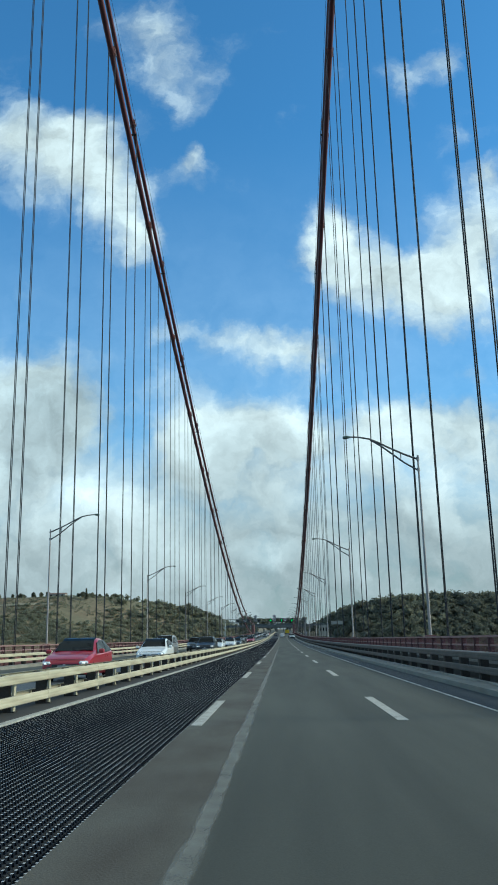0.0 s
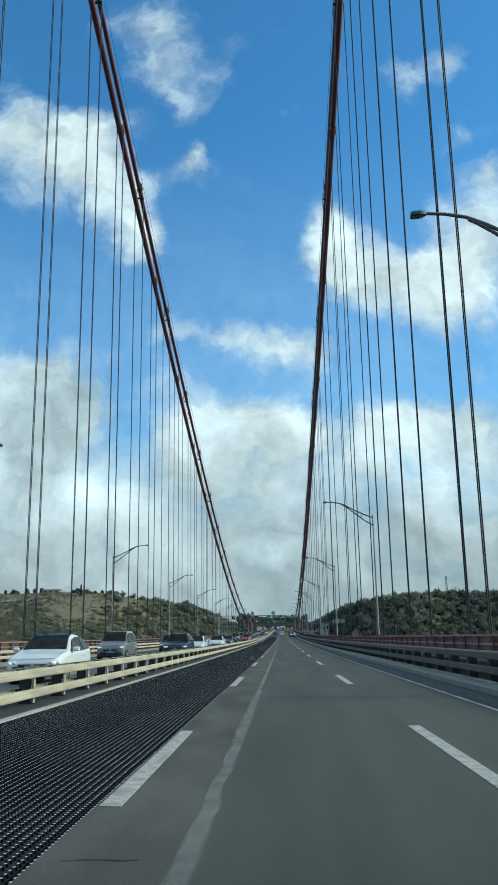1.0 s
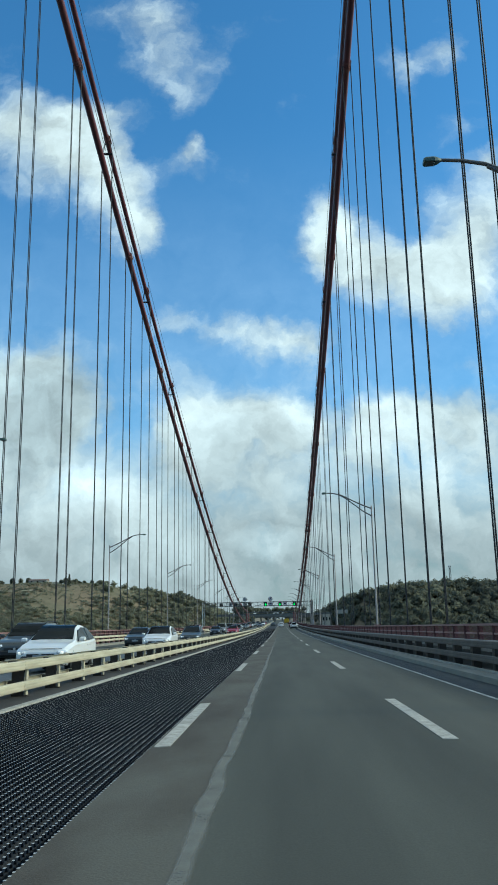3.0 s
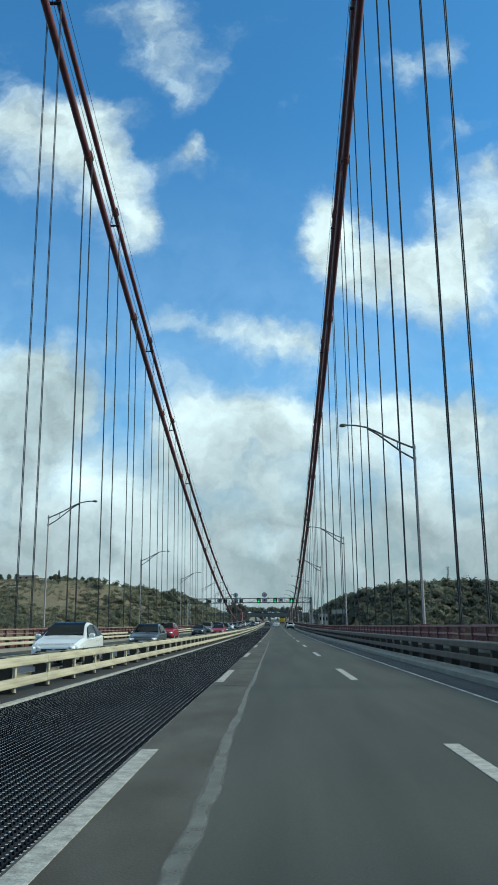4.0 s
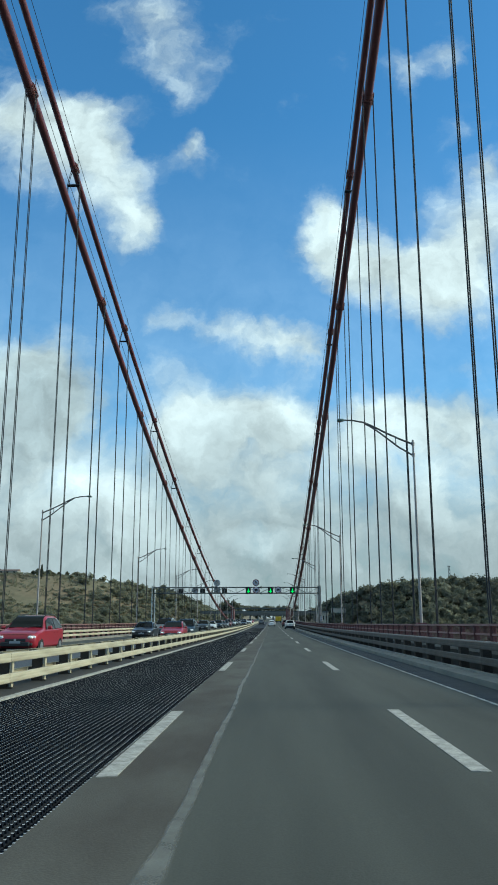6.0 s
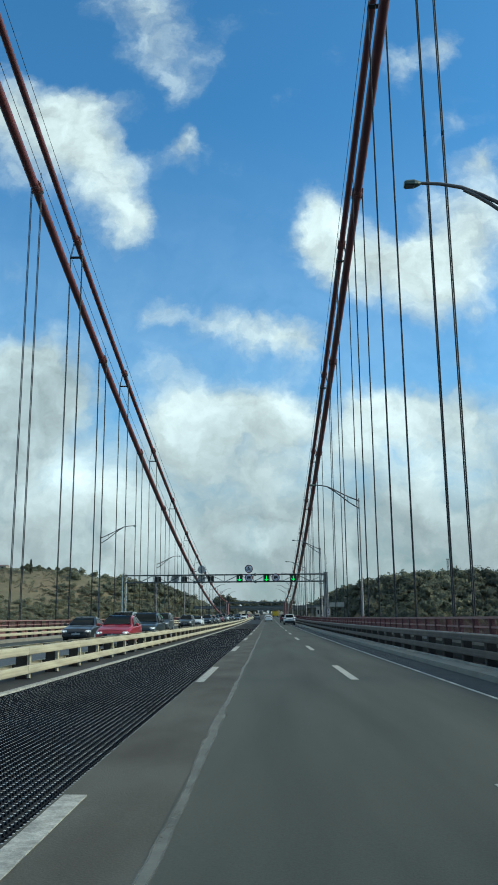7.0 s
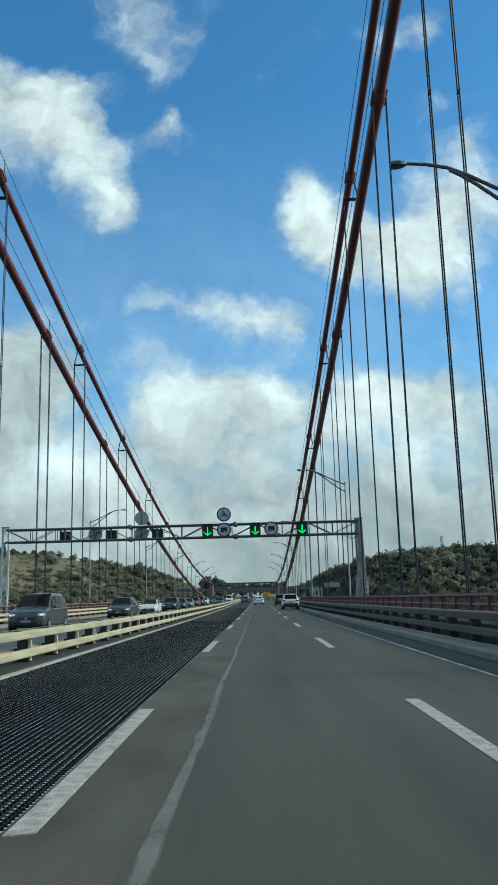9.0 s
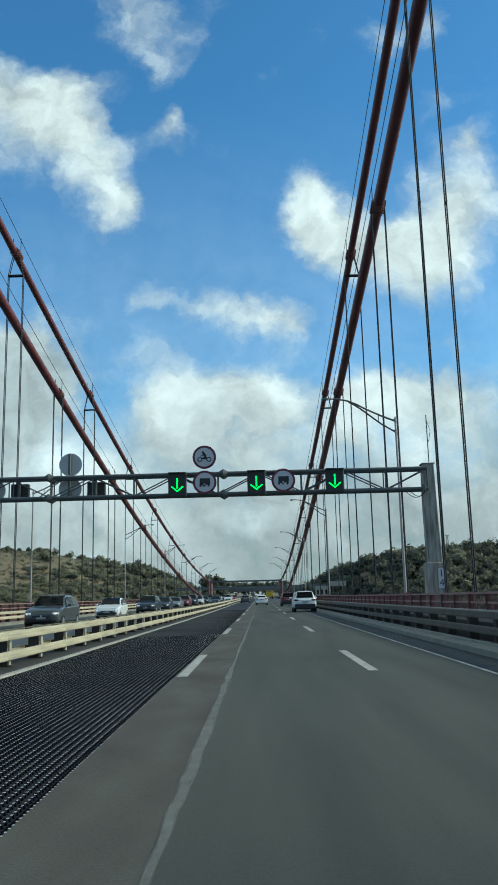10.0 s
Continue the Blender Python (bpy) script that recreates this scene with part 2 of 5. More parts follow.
ASPHALT = material("asphalt", (0.071, 0.073, 0.062), 0.9, 0, 0.32, 1.0, 70, 0.08, (0.042, 0.0435, 0.037), 0.42, 0, 0, (1.3, 0.10, 1))
ASPHALT_OLD = material("old_asphalt", (0.090, 0.086, 0.072), 0.9, 0, 0.30, 1.0, 60, 0.2, (0.055, 0.047, 0.038), 0.30, 0, 0, (1.2, 0.45, 1))
ASPHALT_DARK = material("dark_asphalt", (0.055, 0.058, 0.058), 0.6, 0, 0.25, 0.8, 50, 0.3)
PAINT = material("road_paint", (0.46, 0.44, 0.395), 0.8, 0, 0.5, 9.0, 45, 0.3, (0.22, 0.213, 0.19), 0.42)
PAINT_JOINT = material("pale_joint", (0.46, 0.45, 0.40), 0.85, 0, 0.25, 2.2, 30, 0.1, (0.24, 0.235, 0.21), 0.25)


def worn_paint():
    """Old paint rubbed away towards the sides of its streak and in patches."""
    m = material("worn_paint", (0.24, 0.24, 0.215), 0.8, 0, 0.3, 3.0, 60, 0.1, (0.14, 0.14, 0.125), 0.4)
    nt = m.node_tree
    N, L = nt.nodes.new, nt.links.new
    uv, sep = N("ShaderNodeUVMap"), N("ShaderNodeSeparateXYZ")
    L(uv.outputs[0], sep.inputs[0])
    rub = N("ShaderNodeTexNoise")
    rub.inputs["Scale"].default_value, rub.inputs["Detail"].default_value = 5.0, 6.0
    mp = N("ShaderNodeMapping")
    mp.inputs["Scale"].default_value = (2.0, 0.22, 1.0)
    L(N("ShaderNodeTexCoord").outputs["Object"], mp.inputs["Vector"])
    L(mp.outputs[0], rub.inputs["Vector"])
    rise = N("ShaderNodeMapRange")
    rise.interpolation_type = "SMOOTHSTEP"
    add = N("ShaderNodeMath")
    add.operation = "MULTIPLY_ADD"
    L(rub.outputs["Fac"], add.inputs[0])
    add.inputs[1].default_value = 1.1
    L(sep.outputs[0], add.inputs[2])
    L(add.outputs[0], rise.inputs["Value"])
    rise.inputs["From Min"].default_value, rise.inputs["From Max"].default_value = 0.60, 1.15
    rise.inputs["To Max"].default_value = 0.62
    L(rise.outputs[0], nt.nodes["Principled BSDF"].inputs["Alpha"])
    return m


PAINT_WORN = worn_paint()
# tips pale from wear and glint; sides near-black, gap shade put into the colour
GRATE = material("worn_glint_grating_steel", (0.42, 0.43, 0.435), 0.6, 0.0, 0.25, 0.9, 40, 0.0, (0.25, 0.257, 0.265), 0.4, 0, 0, (2.2, 0.06, 1))
GRATE_SHADE = material("shade_dark_grating_steel", (0.034, 0.038, 0.044), 0.8, 0.0, 0.3, 0.35, 40, 0.0, (0.018, 0.020, 0.026), 0.4)
DRAIN = material("drain_steel", (0.082, 0.086, 0.088), 0.85, 0.0, 0.2, 1.5, 30, 0.0, (0.066, 0.069, 0.072))
# near-black: the shade seen through the grating's gaps is put into this colour
GAP_SHADE = material("gap_shade_steel", (0.010, 0.012, 0.015), 0.7, 0.2, 0.3, 1.0, 20)
KERB = material("kerb_concrete", (0.235, 0.220, 0.182), 0.85, 0, 0.22, 1.2, 40, 0.3, (0.15, 0.142, 0.12))
CREAM = material("cream_guardrail_paint", (0.46, 0.412, 0.292), 0.7, 0.0, 0.14, 2.2, 60, 0.05, (0.31, 0.268, 0.185), 0.34, 0.07, 0, (1.0, 0.35, 2.5))
# darker and warmer than bare zinc: the kerb rail's shade is in the colour
GALV = material("shade_toned_galvanised_steel", (0.120, 0.098, 0.080), 0.9, 0.0, 0.3, 1.6, 30, 0.1, (0.074, 0.059, 0.048), 0.4, 0.1)
BLOCK = material("spacer_steel", (0.070, 0.062, 0.054), 0.7, 0.3, 0.25, 3, 30)
MEDIAN = material("dark_median_steel", (0.034, 0.031, 0.029), 0.8, 0.0, 0.3, 1.1, 30, 0.1, (0.018, 0.017, 0.016), 0.4)
PLINTH = material("plinth_steel", (0.31, 0.285, 0.26), 0.9, 0.0, 0.3, 0.7, 20, 0.05, (0.15, 0.138, 0.125), 0.5)
KERB_EDGE = material("pale_kerb_edge", (0.36, 0.34, 0.29), 0.85, 0.0, 0.25, 0.9, 30, 0.1, (0.22, 0.205, 0.175), 0.4)
RED = material("red_bridge_paint", (0.175, 0.064, 0.060), 0.6, 0.0, 0.22, 0.8, 30, 0.1, (0.125, 0.048, 0.046), 0.4)
POST_RED = material("dark_red_post_paint", (0.105, 0.036, 0.036), 0.65, 0.0, 0.2, 1.5, 30, 0.05, (0.07, 0.026, 0.026), 0.4)
PALE_RED = material("pale_red_rail_paint", (0.27, 0.150, 0.138), 0.65, 0.0, 0.2, 1.2, 30, 0.05, (0.19, 0.095, 0.088), 0.4)
CABLE = material("red_cable_wrapping", (0.155, 0.041, 0.042), 0.45, 0.0, 0.15, 0.5, 30, 0.15, (0.105, 0.029, 0.031), 0.4)
ROPE = material("dark_hanger_rope", (0.012, 0.013, 0.017), 0.7, 0.0, 0.2, 2, 60)
POLE = material("lamp_pole_steel", (0.34, 0.30, 0.285), 0.55, 0.1, 0.15, 1.0, 20, 0, (0.26, 0.235, 0.225))
LAMPHEAD = material("lamp_head_paint", (0.055, 0.095, 0.080), 0.45, 0.1)
LENS = plain("dull_lamp_glass", (0.07, 0.08, 0.08), 0.3)
ARM = material("lamp_arm_steel", (0.15, 0.135, 0.13), 0.6, 0.1, 0.15, 1.0, 20, 0, (0.10, 0.09, 0.088))
BEAM = material("gantry_steel", (0.105, 0.115, 0.115), 0.7, 0.0, 0.25, 1.5, 20, 0, (0.07, 0.077, 0.077))
COLUMN = material("gantry_column_steel", (0.36, 0.325, 0.285), 0.75, 0.0, 0.25, 3.2, 25, 0, (0.13, 0.108, 0.092), 0.36, 0, 0, (2.2, 2.2, 0.28))
BLACK = plain("matt_black", (0.012, 0.013, 0.014), 0.5)
PALE_POST = material("pale_galvanised_post", (0.78, 0.75, 0.68), 0.6, 0.0, 0.15, 2.0, 25, 0, (0.55, 0.53, 0.48))
SIGN_WHITE = plain("sign_white", (0.50, 0.47, 0.50), 0.6)
SIGN_RED = plain("sign_red", (0.13, 0.022, 0.035), 0.6)
SIGN_BACK = material("sign_back_aluminium", (0.42, 0.43, 0.44), 0.5, 0.6, 0.1, 2, 20)
GREEN_LIGHT = glowing("green_arrow_light", (0.02, 1.0, 0.12), 1.6)
GLASS = plain("dark_car_glass", (0.006, 0.008, 0.008), 0.06, 0.0, 0.0)
GLASS.node_tree.nodes["Principled BSDF"].inputs["Specular IOR Level"].default_value = 0.10
SEAM = plain("panel_gap", (0.006, 0.006, 0.006), 0.9)
LAMP_ON = glowing("lit_headlamp", (1.0, 0.97, 0.9), 0.55)
TYRE = plain("tyre_rubber", (0.015, 0.015, 0.016), 0.85)
RIM = plain("alloy_rim", (0.45, 0.46, 0.47), 0.35, 0.8)
TRIM = plain("black_plastic_trim", (0.02, 0.02, 0.022), 0.6)
HEADLIGHT = plain("headlight_lens", (0.75, 0.77, 0.8), 0.12, 0.3, 0.6)
TAILLIGHT = plain("red_tail_lens", (0.13, 0.008, 0.012), 0.2, 0.0, 0.3)
PLATE = plain("number_plate", (0.30, 0.31, 0.32), 0.5)
GRASS = material("dry_green_slope", (0.128, 0.118, 0.070), 0.95, 0, 0.4, 0.022, 0.2, 0, (0.180, 0.134, 0.086), 0.34)
# leaf tones lighter than real foliage: distance haze is put into the colour
LEAF_DARK = leaf_material("hazed_dark_foliage", (0.124, 0.130, 0.100), (0.188, 0.190, 0.124))
LEAF_SHRUB = leaf_material("hazed_shrub_foliage", (0.205, 0.208, 0.150), (0.285, 0.278, 0.182))
WATER = plain("river_water", (0.03, 0.05, 0.06), 0.1)
WALL = material("pale_plaster", (0.30, 0.28, 0.24), 0.8, 0, 0.1, 0.4, 5)
ROOF = material("roof_tile", (0.16, 0.105, 0.085), 0.8, 0, 0.2, 0.6, 5)
for m, level in ((GRATE_SHADE, 0.14), (GAP_SHADE, 0.08), (ASPHALT, 0.3), (ASPHALT_OLD, 0.3), (DRAIN, 0.2), (BLOCK, 0.2)):
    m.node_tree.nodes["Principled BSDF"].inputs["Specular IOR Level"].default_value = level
SAND = material("pale_dirt", (0.27, 0.24, 0.18), 0.95, 0, 0.3, 0.3, 4, 0, (0.18, 0.16, 0.11))
CONCRETE = material("concrete", (0.15, 0.145, 0.13), 0.85, 0, 0.15, 0.3, 5)


# ---- building blocks ----
def deck(y):
    """Height of the road, which runs downhill and levels out."""
    s = min(y, 330.0) - 100.0
    return -0.01113 * s + 2.413e-5 * s * s


def slope(y):
    return 0.0 if y > 330 else -0.01113 + 4.826e-5 * (y - 100.0)


def empty(name, at=(0, 0, 0)):
    ob = new(name)
    ob.location = at
    return ob


def link(name, mesh, parent, label="", at=None):
    ob = new(name, mesh)
    if parent is not None:
        ob.parent = parent
    if at is not None:
        ob.location = at
    if label:
        ob["label"] = label
    return ob


def to_mesh(bm, mat, smooth=False, name="mesh"):
    me = bpy.data.meshes.new(name)
    bm.normal_update()
    if smooth:
        for e in bm.edges:
            if len(e.link_faces) == 2 and e.calc_face_angle(0.0) > 1.2:
                e.smooth = False
    bm.to_mesh(me)
    bm.free()
    for m in mat if isinstance(mat, (list, tuple)) else (mat,):
        me.materials.append(m)
    if smooth:
        for p in me.polygons:
            p.use_smooth = True
    return me


def part(name, bm, mat, parent, label="", smooth=False):
    return link(name, to_mesh(bm, mat, smooth, name), parent, label)


def box(bm, c, s, rot=None, bevel=0.0):
    r = bmesh.ops.create_cube(bm, size=1.0)
    m = Matrix.Translation(c) @ (rot or Matrix.Identity(4)) @ Matrix.Diagonal((*s, 1))
    bmesh.ops.transform(bm, matrix=m, verts=r["verts"])
    if bevel:
        es = list({e for v in r["verts"] for e in v.link_edges})
        bmesh.ops.bevel(bm, geom=es, offset=bevel, segments=1, affect="EDGES")
    return bm


def boxed(c, s, bevel=0.0, rot=None):
    return box(bmesh.new(), c, s, rot, bevel)


def rod(bm, a, b, r1, r2=None, seg=10, caps=True):
    a, b = Vector(a), Vector(b)
    d = b - a
    m = Matrix.Translation((a + b) / 2) @ d.to_track_quat("Z", "Y").to_matrix().to_4x4()
    bmesh.ops.create_cone(bm, cap_ends=caps, segments=seg, radius1=r1, radius2=r1 if r2 is None else r2, depth=d.length, matrix=m)
    return bm


def tube(points, radius, seg=12, caps=True):
    """A round bar along a line of points; radius may be a list."""
    bm = bmesh.new()
    rings = []
    n = len(points)
    pts = [Vector(p) for p in points]
    for i, p in enumerate(pts):
        d = (pts[min(i + 1, n - 1)] - pts[max(i - 1, 0)]).normalized()
        side = d.cross(Vector((0, 0, 1)))
        side = side.normalized() if side.length > 1e-4 else Vector((1, 0, 0))
        up = side.cross(d)
        r = radius[i] if isinstance(radius, (list, tuple)) else radius
        rings.append([bm.verts.new(p + (side * math.cos(a) + up * math.sin(a)) * r) for a in (2 * math.pi * k / seg for k in range(seg))])
    for a, b in zip(rings, rings[1:]):
        for k in range(seg):
            bm.faces.new((a[k], a[(k + 1) % seg], b[(k + 1) % seg], b[k]))
    if caps:
        bm.faces.new(rings[0]), bm.faces.new(rings[-1][::-1])
    bmesh.ops.recalc_face_normals(bm, faces=bm.faces)
    return bm


def sweep(profile, y0, y1, step=11.5, closed=True):
    """A profile of (x, height over the road) drawn along the bridge."""
    bm = bmesh.new()
    n = max(1, math.ceil((y1 - y0) / step))
    rings = []
    for i in range(n + 1):
        y = y0 + (y1 - y0) * i / n
        rings.append([bm.verts.new((x, y, deck(y) + z)) for x, z in profile])
    m = len(profile)
    for a, b in zip(rings, rings[1:]):
        for k in range(m if closed else m - 1):
            bm.faces.new((a[k], a[(k + 1) % m], b[(k + 1) % m], b[k]))
    if closed:
        bm.faces.new(rings[0]), bm.faces.new(rings[-1][::-1])
    bmesh.ops.recalc_face_normals(bm, faces=bm.faces)
    return bm


def strip(name, x0, x1, y0, y1, top, thick, mat, label, category="", kind="structure", step=11.5):
    ob = new(name, to_mesh(sweep([(x0, top - thick), (x1, top - thick), (x1, top), (x0, top)], y0, y1, step), mat, False, name))
    return tagged(ob, label, category or name.replace("_", " "), kind=kind)


def tilt(y):
    """Turn that lays a piece along the road's slope."""
    return math.atan(slope(y))


# ---- the deck ----
CENTRE, Y0, Y1 = -5.28, -60.0, 505.0


def mirror_x(x):
    return 2 * CENTRE - x


strip("road", -0.70, 3.50, Y0, Y1, 0.0, 0.30, ASPHALT, "grey worn asphalt carriageway of a suspension bridge")
strip("road", -1.56, -0.70, Y0, Y1, -0.002, 0.30, ASPHALT_OLD, "strip of old brownish asphalt beside the steel grating")
strip("road", 3.50, 4.30, Y0, Y1, -0.05, 0.25, ASPHALT_DARK, "dark gutter under the drain grating along the kerb")
strip("road", mirror_x(4.25), mirror_x(1.50), Y0, Y1, 0.0, 0.30, ASPHALT, "grey asphalt carriageway for the oncoming traffic")
strip("road", -14.2 + 2.18, -8.9, Y0, Y1, 0.004, 0.30, ASPHALT, "grey asphalt lane for the oncoming traffic")
strip("road", -8.9, CENTRE - 0.45, Y0, Y1, 0.0, 0.30, ASPHALT_DARK, "dark lane beside the median guardrail")
strip("median", CENTRE - 0.45, -4.66, Y0, Y1, 0.03, 0.33, MEDIAN, "dark steel median strip under the guardrail")
strip("kerb", 4.30, 4.79, Y0, Y1, 0.12, 0.40, KERB, "low grey concrete kerb")
strip("kerb_groove", 4.79, 4.88, Y0, Y1, 0.09, 0.37, BLOCK, "dark groove along the top of the kerb", "kerb")
strip("kerb_edge", 4.88, 4.98, Y0, Y1, 0.14, 0.42, KERB_EDGE, "pale narrow back edge of the kerb", "kerb")
strip("kerb", mirror_x(5.00), mirror_x(4.25), Y0, Y1, 0.16, 0.40, KERB, "low grey concrete kerb")
strip("walkway", 4.98, 8.10, Y0, Y1, 0.05, 0.30, BLOCK, "dark service walkway between guardrail and parapet")
strip("walkway", mirror_x(8.10), mirror_x(5.00), Y0, Y1, 0.05, 0.30, BLOCK, "dark service walkway between guardrail and parapet")
# added sheet; its colour stands for the shade below the grating bars
strip("under_deck", -5.0, -1.5, Y0, Y1, -0.30, 0.20, GAP_SHADE, "near-black plate added under the open grating as shade in its gaps")
strip("deck_girder", CENTRE - 12.4, CENTRE + 12.4, Y0, Y1, -0.5, 5.0, RED, "red steel deck truss under the roadway")

# markings
strip("edge_line", -4.66, -4.52, Y0, Y1, 0.035, 0.03, PAINT, "solid white edge line along the median", "road marking")
strip("edge_line", 3.45, 3.51, Y0, Y1, 0.006, 0.005, PAINT_JOINT, "thin pale joint line along the gutter", "road marking")


chips = random.Random(31)


def dash_line(x, width, first, length, period, y_end, who):
    y = first
    while y < y_end:
        bm = bmesh.new()
        prev = None
        n = int(length / 0.12)
        for i in range(n + 1):
            yy = y + length * i / n
            row = []
            for side in (-1, 1):
                px = x + side * (width / 2 + chips.gauss(0, 0.0008))
                py = yy + (chips.uniform(-0.03, 0.03) if i in (0, n) else 0.0)
                row += [bm.verts.new((px, py, deck(yy) - 0.004)), bm.verts.new((px, py, deck(yy) + 0.006))]
            if prev:
                bm.faces.new((prev[1], prev[3], row[3], row[1]))
                bm.faces.new((prev[0], prev[1], row[1], row[0])), bm.faces.new((prev[3], prev[2], row[2], row[3]))
            if i in (0, n):
                bm.faces.new((row[0], row[2], row[3], row[1]))
            prev = row
        ob = new("lane_dash", to_mesh(bm, PAINT, False, "lane_dash"))
        tagged(ob, "white painted lane dash on the asphalt", "road marking", who, "structure")
        y += period


dash_line(-1.44, 0.17, 12.1 - 2 * 15.60, 5.1, 15.60, 500, "left lane dashes")
dash_line(1.73, 0.17, 12.4 - 2 * 15.60, 5.1, 15.60, 500, "right lane dashes")
dash_line(mirror_x(-1.44), 0.15, -22, 4.9, 15.55, 500, "far lane dashes")
dash_line(mirror_x(1.75), 0.15, -22, 4.9, 15.55, 500, "far lane dashes")


def worn_line():
    ys = [Y0 + 0.15 * i for i in range(int((420 - Y0) / 0.15))]
    verts, faces, across = [], [], []
    for i, y in enumerate(ys):
        w = 0.062 + 0.040 * min(max((140 - y) / 90, 0), 1) + 0.040 * noise.noise(Vector((y * 0.22, 3, 1)))
        x = -0.67 + 0.045 * noise.noise(Vector((y * 0.2, 9, 2)))
        left, right = (w * (1 + 0.45 * noise.noise(Vector((y * 1.1, k, 5))) + 0.25 * noise.noise(Vector((y * 3.1, k, 8)))) for k in (2, 7))
        verts += [(x - left, y, deck(y) + 0.004), (x, y, deck(y) + 0.004), (x + right, y, deck(y) + 0.004)]
        if i:
            k = 3 * i
            for c in (0, 1):
                faces.append((k - 3 + c, k - 2 + c, k + 1 + c, k + c))
                across += [float(c), 1.0 - c, 1.0 - c, float(c)]
    me = bpy.data.meshes.new("worn_line")
    me.from_pydata(verts, [], faces)
    layer = me.uv_layers.new(name="across")
    for d, a in zip(layer.data, across):
        d.uv = (a, 0.5)
    me.materials.append(PAINT_WORN)
    ob = new("worn_line", me)
    tagged(ob, "pale worn streak of an old line along the asphalt", "road marking", kind="structure")


def crack(x0, x1, y, wide, seed):
    """An irregular open joint across the asphalt."""
    rng = random.Random(seed)
    n = max(4, int((x1 - x0) / 0.12))
    bm = bmesh.new()
    prev = None
    for i in range(n + 1):
        f = i / n
        w = wide * (0.35 + 0.65 * math.sin(math.pi * min(max(f, 0.06), 0.94))) * rng.uniform(0.6, 1.3)
        yy = y + rng.uniform(-0.02, 0.02)
        cur = [bm.verts.new((x0 + (x1 - x0) * f, yy + d, deck(yy) + 0.003)) for d in (-w, w)]
        if prev:
            bm.faces.new((prev[0], cur[0], cur[1], prev[1]))
        prev = cur
    tagged(new("road_joint", to_mesh(bm, SEAM, False, "road_joint")), "dark worn joint across the asphalt", "road joint", "road joints", "structure")


for x0, x1, y, wide in ((-0.62, 0.32, 182.6, 0.030), (-1.55, -0.45, 104.5, 0.035), (-1.2, -0.72, 105.6, 0.02), (-1.4, -0.95, 26.2, 0.009), (-0.2, 1.3, 239.3, 0.02), (1.9, 3.4, 122.3, 0.022), (-0.74, -0.3, 52.8, 0.02)):
    crack(x0, x1, y, wide, int(y))
worn_line()


def grating():
    """Open steel grid deck of the lane beside the median."""
    x0, x1, ya, yb = -4.52, -1.56, 3.0, 300.0
    verts, faces, tops = [], [], []

    def bar(ax, bx, y, yy, za, zb, lo, hi):
        k = len(verts)
        for (px, py, pz) in ((ax, y, za), (bx, y, za), (bx, yy, zb), (ax, yy, zb)):
            verts.append((px, py, pz + lo))
        for (px, py, pz) in ((ax, y, za), (bx, y, za), (bx, yy, zb), (ax, yy, zb)):
            verts.append((px, py, pz + hi))
        faces.extend(((k + 4, k + 5, k + 6, k + 7), (k, k + 1, k + 5, k + 4), (k + 1, k + 2, k + 6, k + 5), (k + 2, k + 3, k + 7, k + 6), (k + 3, k, k + 4, k + 7)))
        tops.extend((0, 0, 0, 0, 0))

    y = ya
    while y < yb:
        bar(x0, x1, y - 0.008, y + 0.008, deck(y), deck(y), -0.09, -0.035)
        y += 0.32
    # toothed bearing bars along the lane
    n, pitch, near_end = 39, 0.072, 246.0
    teeth = int((near_end - ya) / pitch)
    cut = np.array([0.0, 0.022, 0.046])
    yy = (ya + np.arange(teeth)[:, None] * pitch + cut[None, :]).ravel()
    k = len(yy) - 1
    zz = np.array([deck(v) for v in yy])
    top = zz - np.tile([0.036, 0.0, 0.0], teeth)
    idx = np.arange(k)
    # flat tips take the pale glint colour, slopes the shade-dark one
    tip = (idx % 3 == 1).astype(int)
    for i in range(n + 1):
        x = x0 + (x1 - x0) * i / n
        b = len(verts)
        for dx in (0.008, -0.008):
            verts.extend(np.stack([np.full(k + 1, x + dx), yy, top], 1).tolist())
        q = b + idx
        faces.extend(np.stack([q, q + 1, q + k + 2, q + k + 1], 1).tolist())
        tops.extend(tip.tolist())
        y = ya
        while y < near_end:
            e = min(y + 3.0, near_end)
            bar(x - 0.007, x + 0.007, y, e, deck(y), deck(e), -0.10, -0.030)
            y = e
        y = near_end
        while y < yb:
            e = min(y + 11.5, yb)
            bar(x - 0.006, x + 0.006, y, e, deck(y), deck(e), -0.10, -0.012)
            y = e
    me = bpy.data.meshes.new("grating")
    me.from_pydata(verts, [], faces)
    me.materials.append(GRATE_SHADE), me.materials.append(GRATE)
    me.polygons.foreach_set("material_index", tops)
    ob = new("grating", me)
    tagged(ob, "open grid deck of worn steel bars, sides coloured dark as shade", "steel grating", kind="stuff")
    strip("grating_far", x0, x1, yb, Y1, 0.0, 0.1, GRATE_SHADE, "steel grating lane far ahead", "steel grating")


grating()


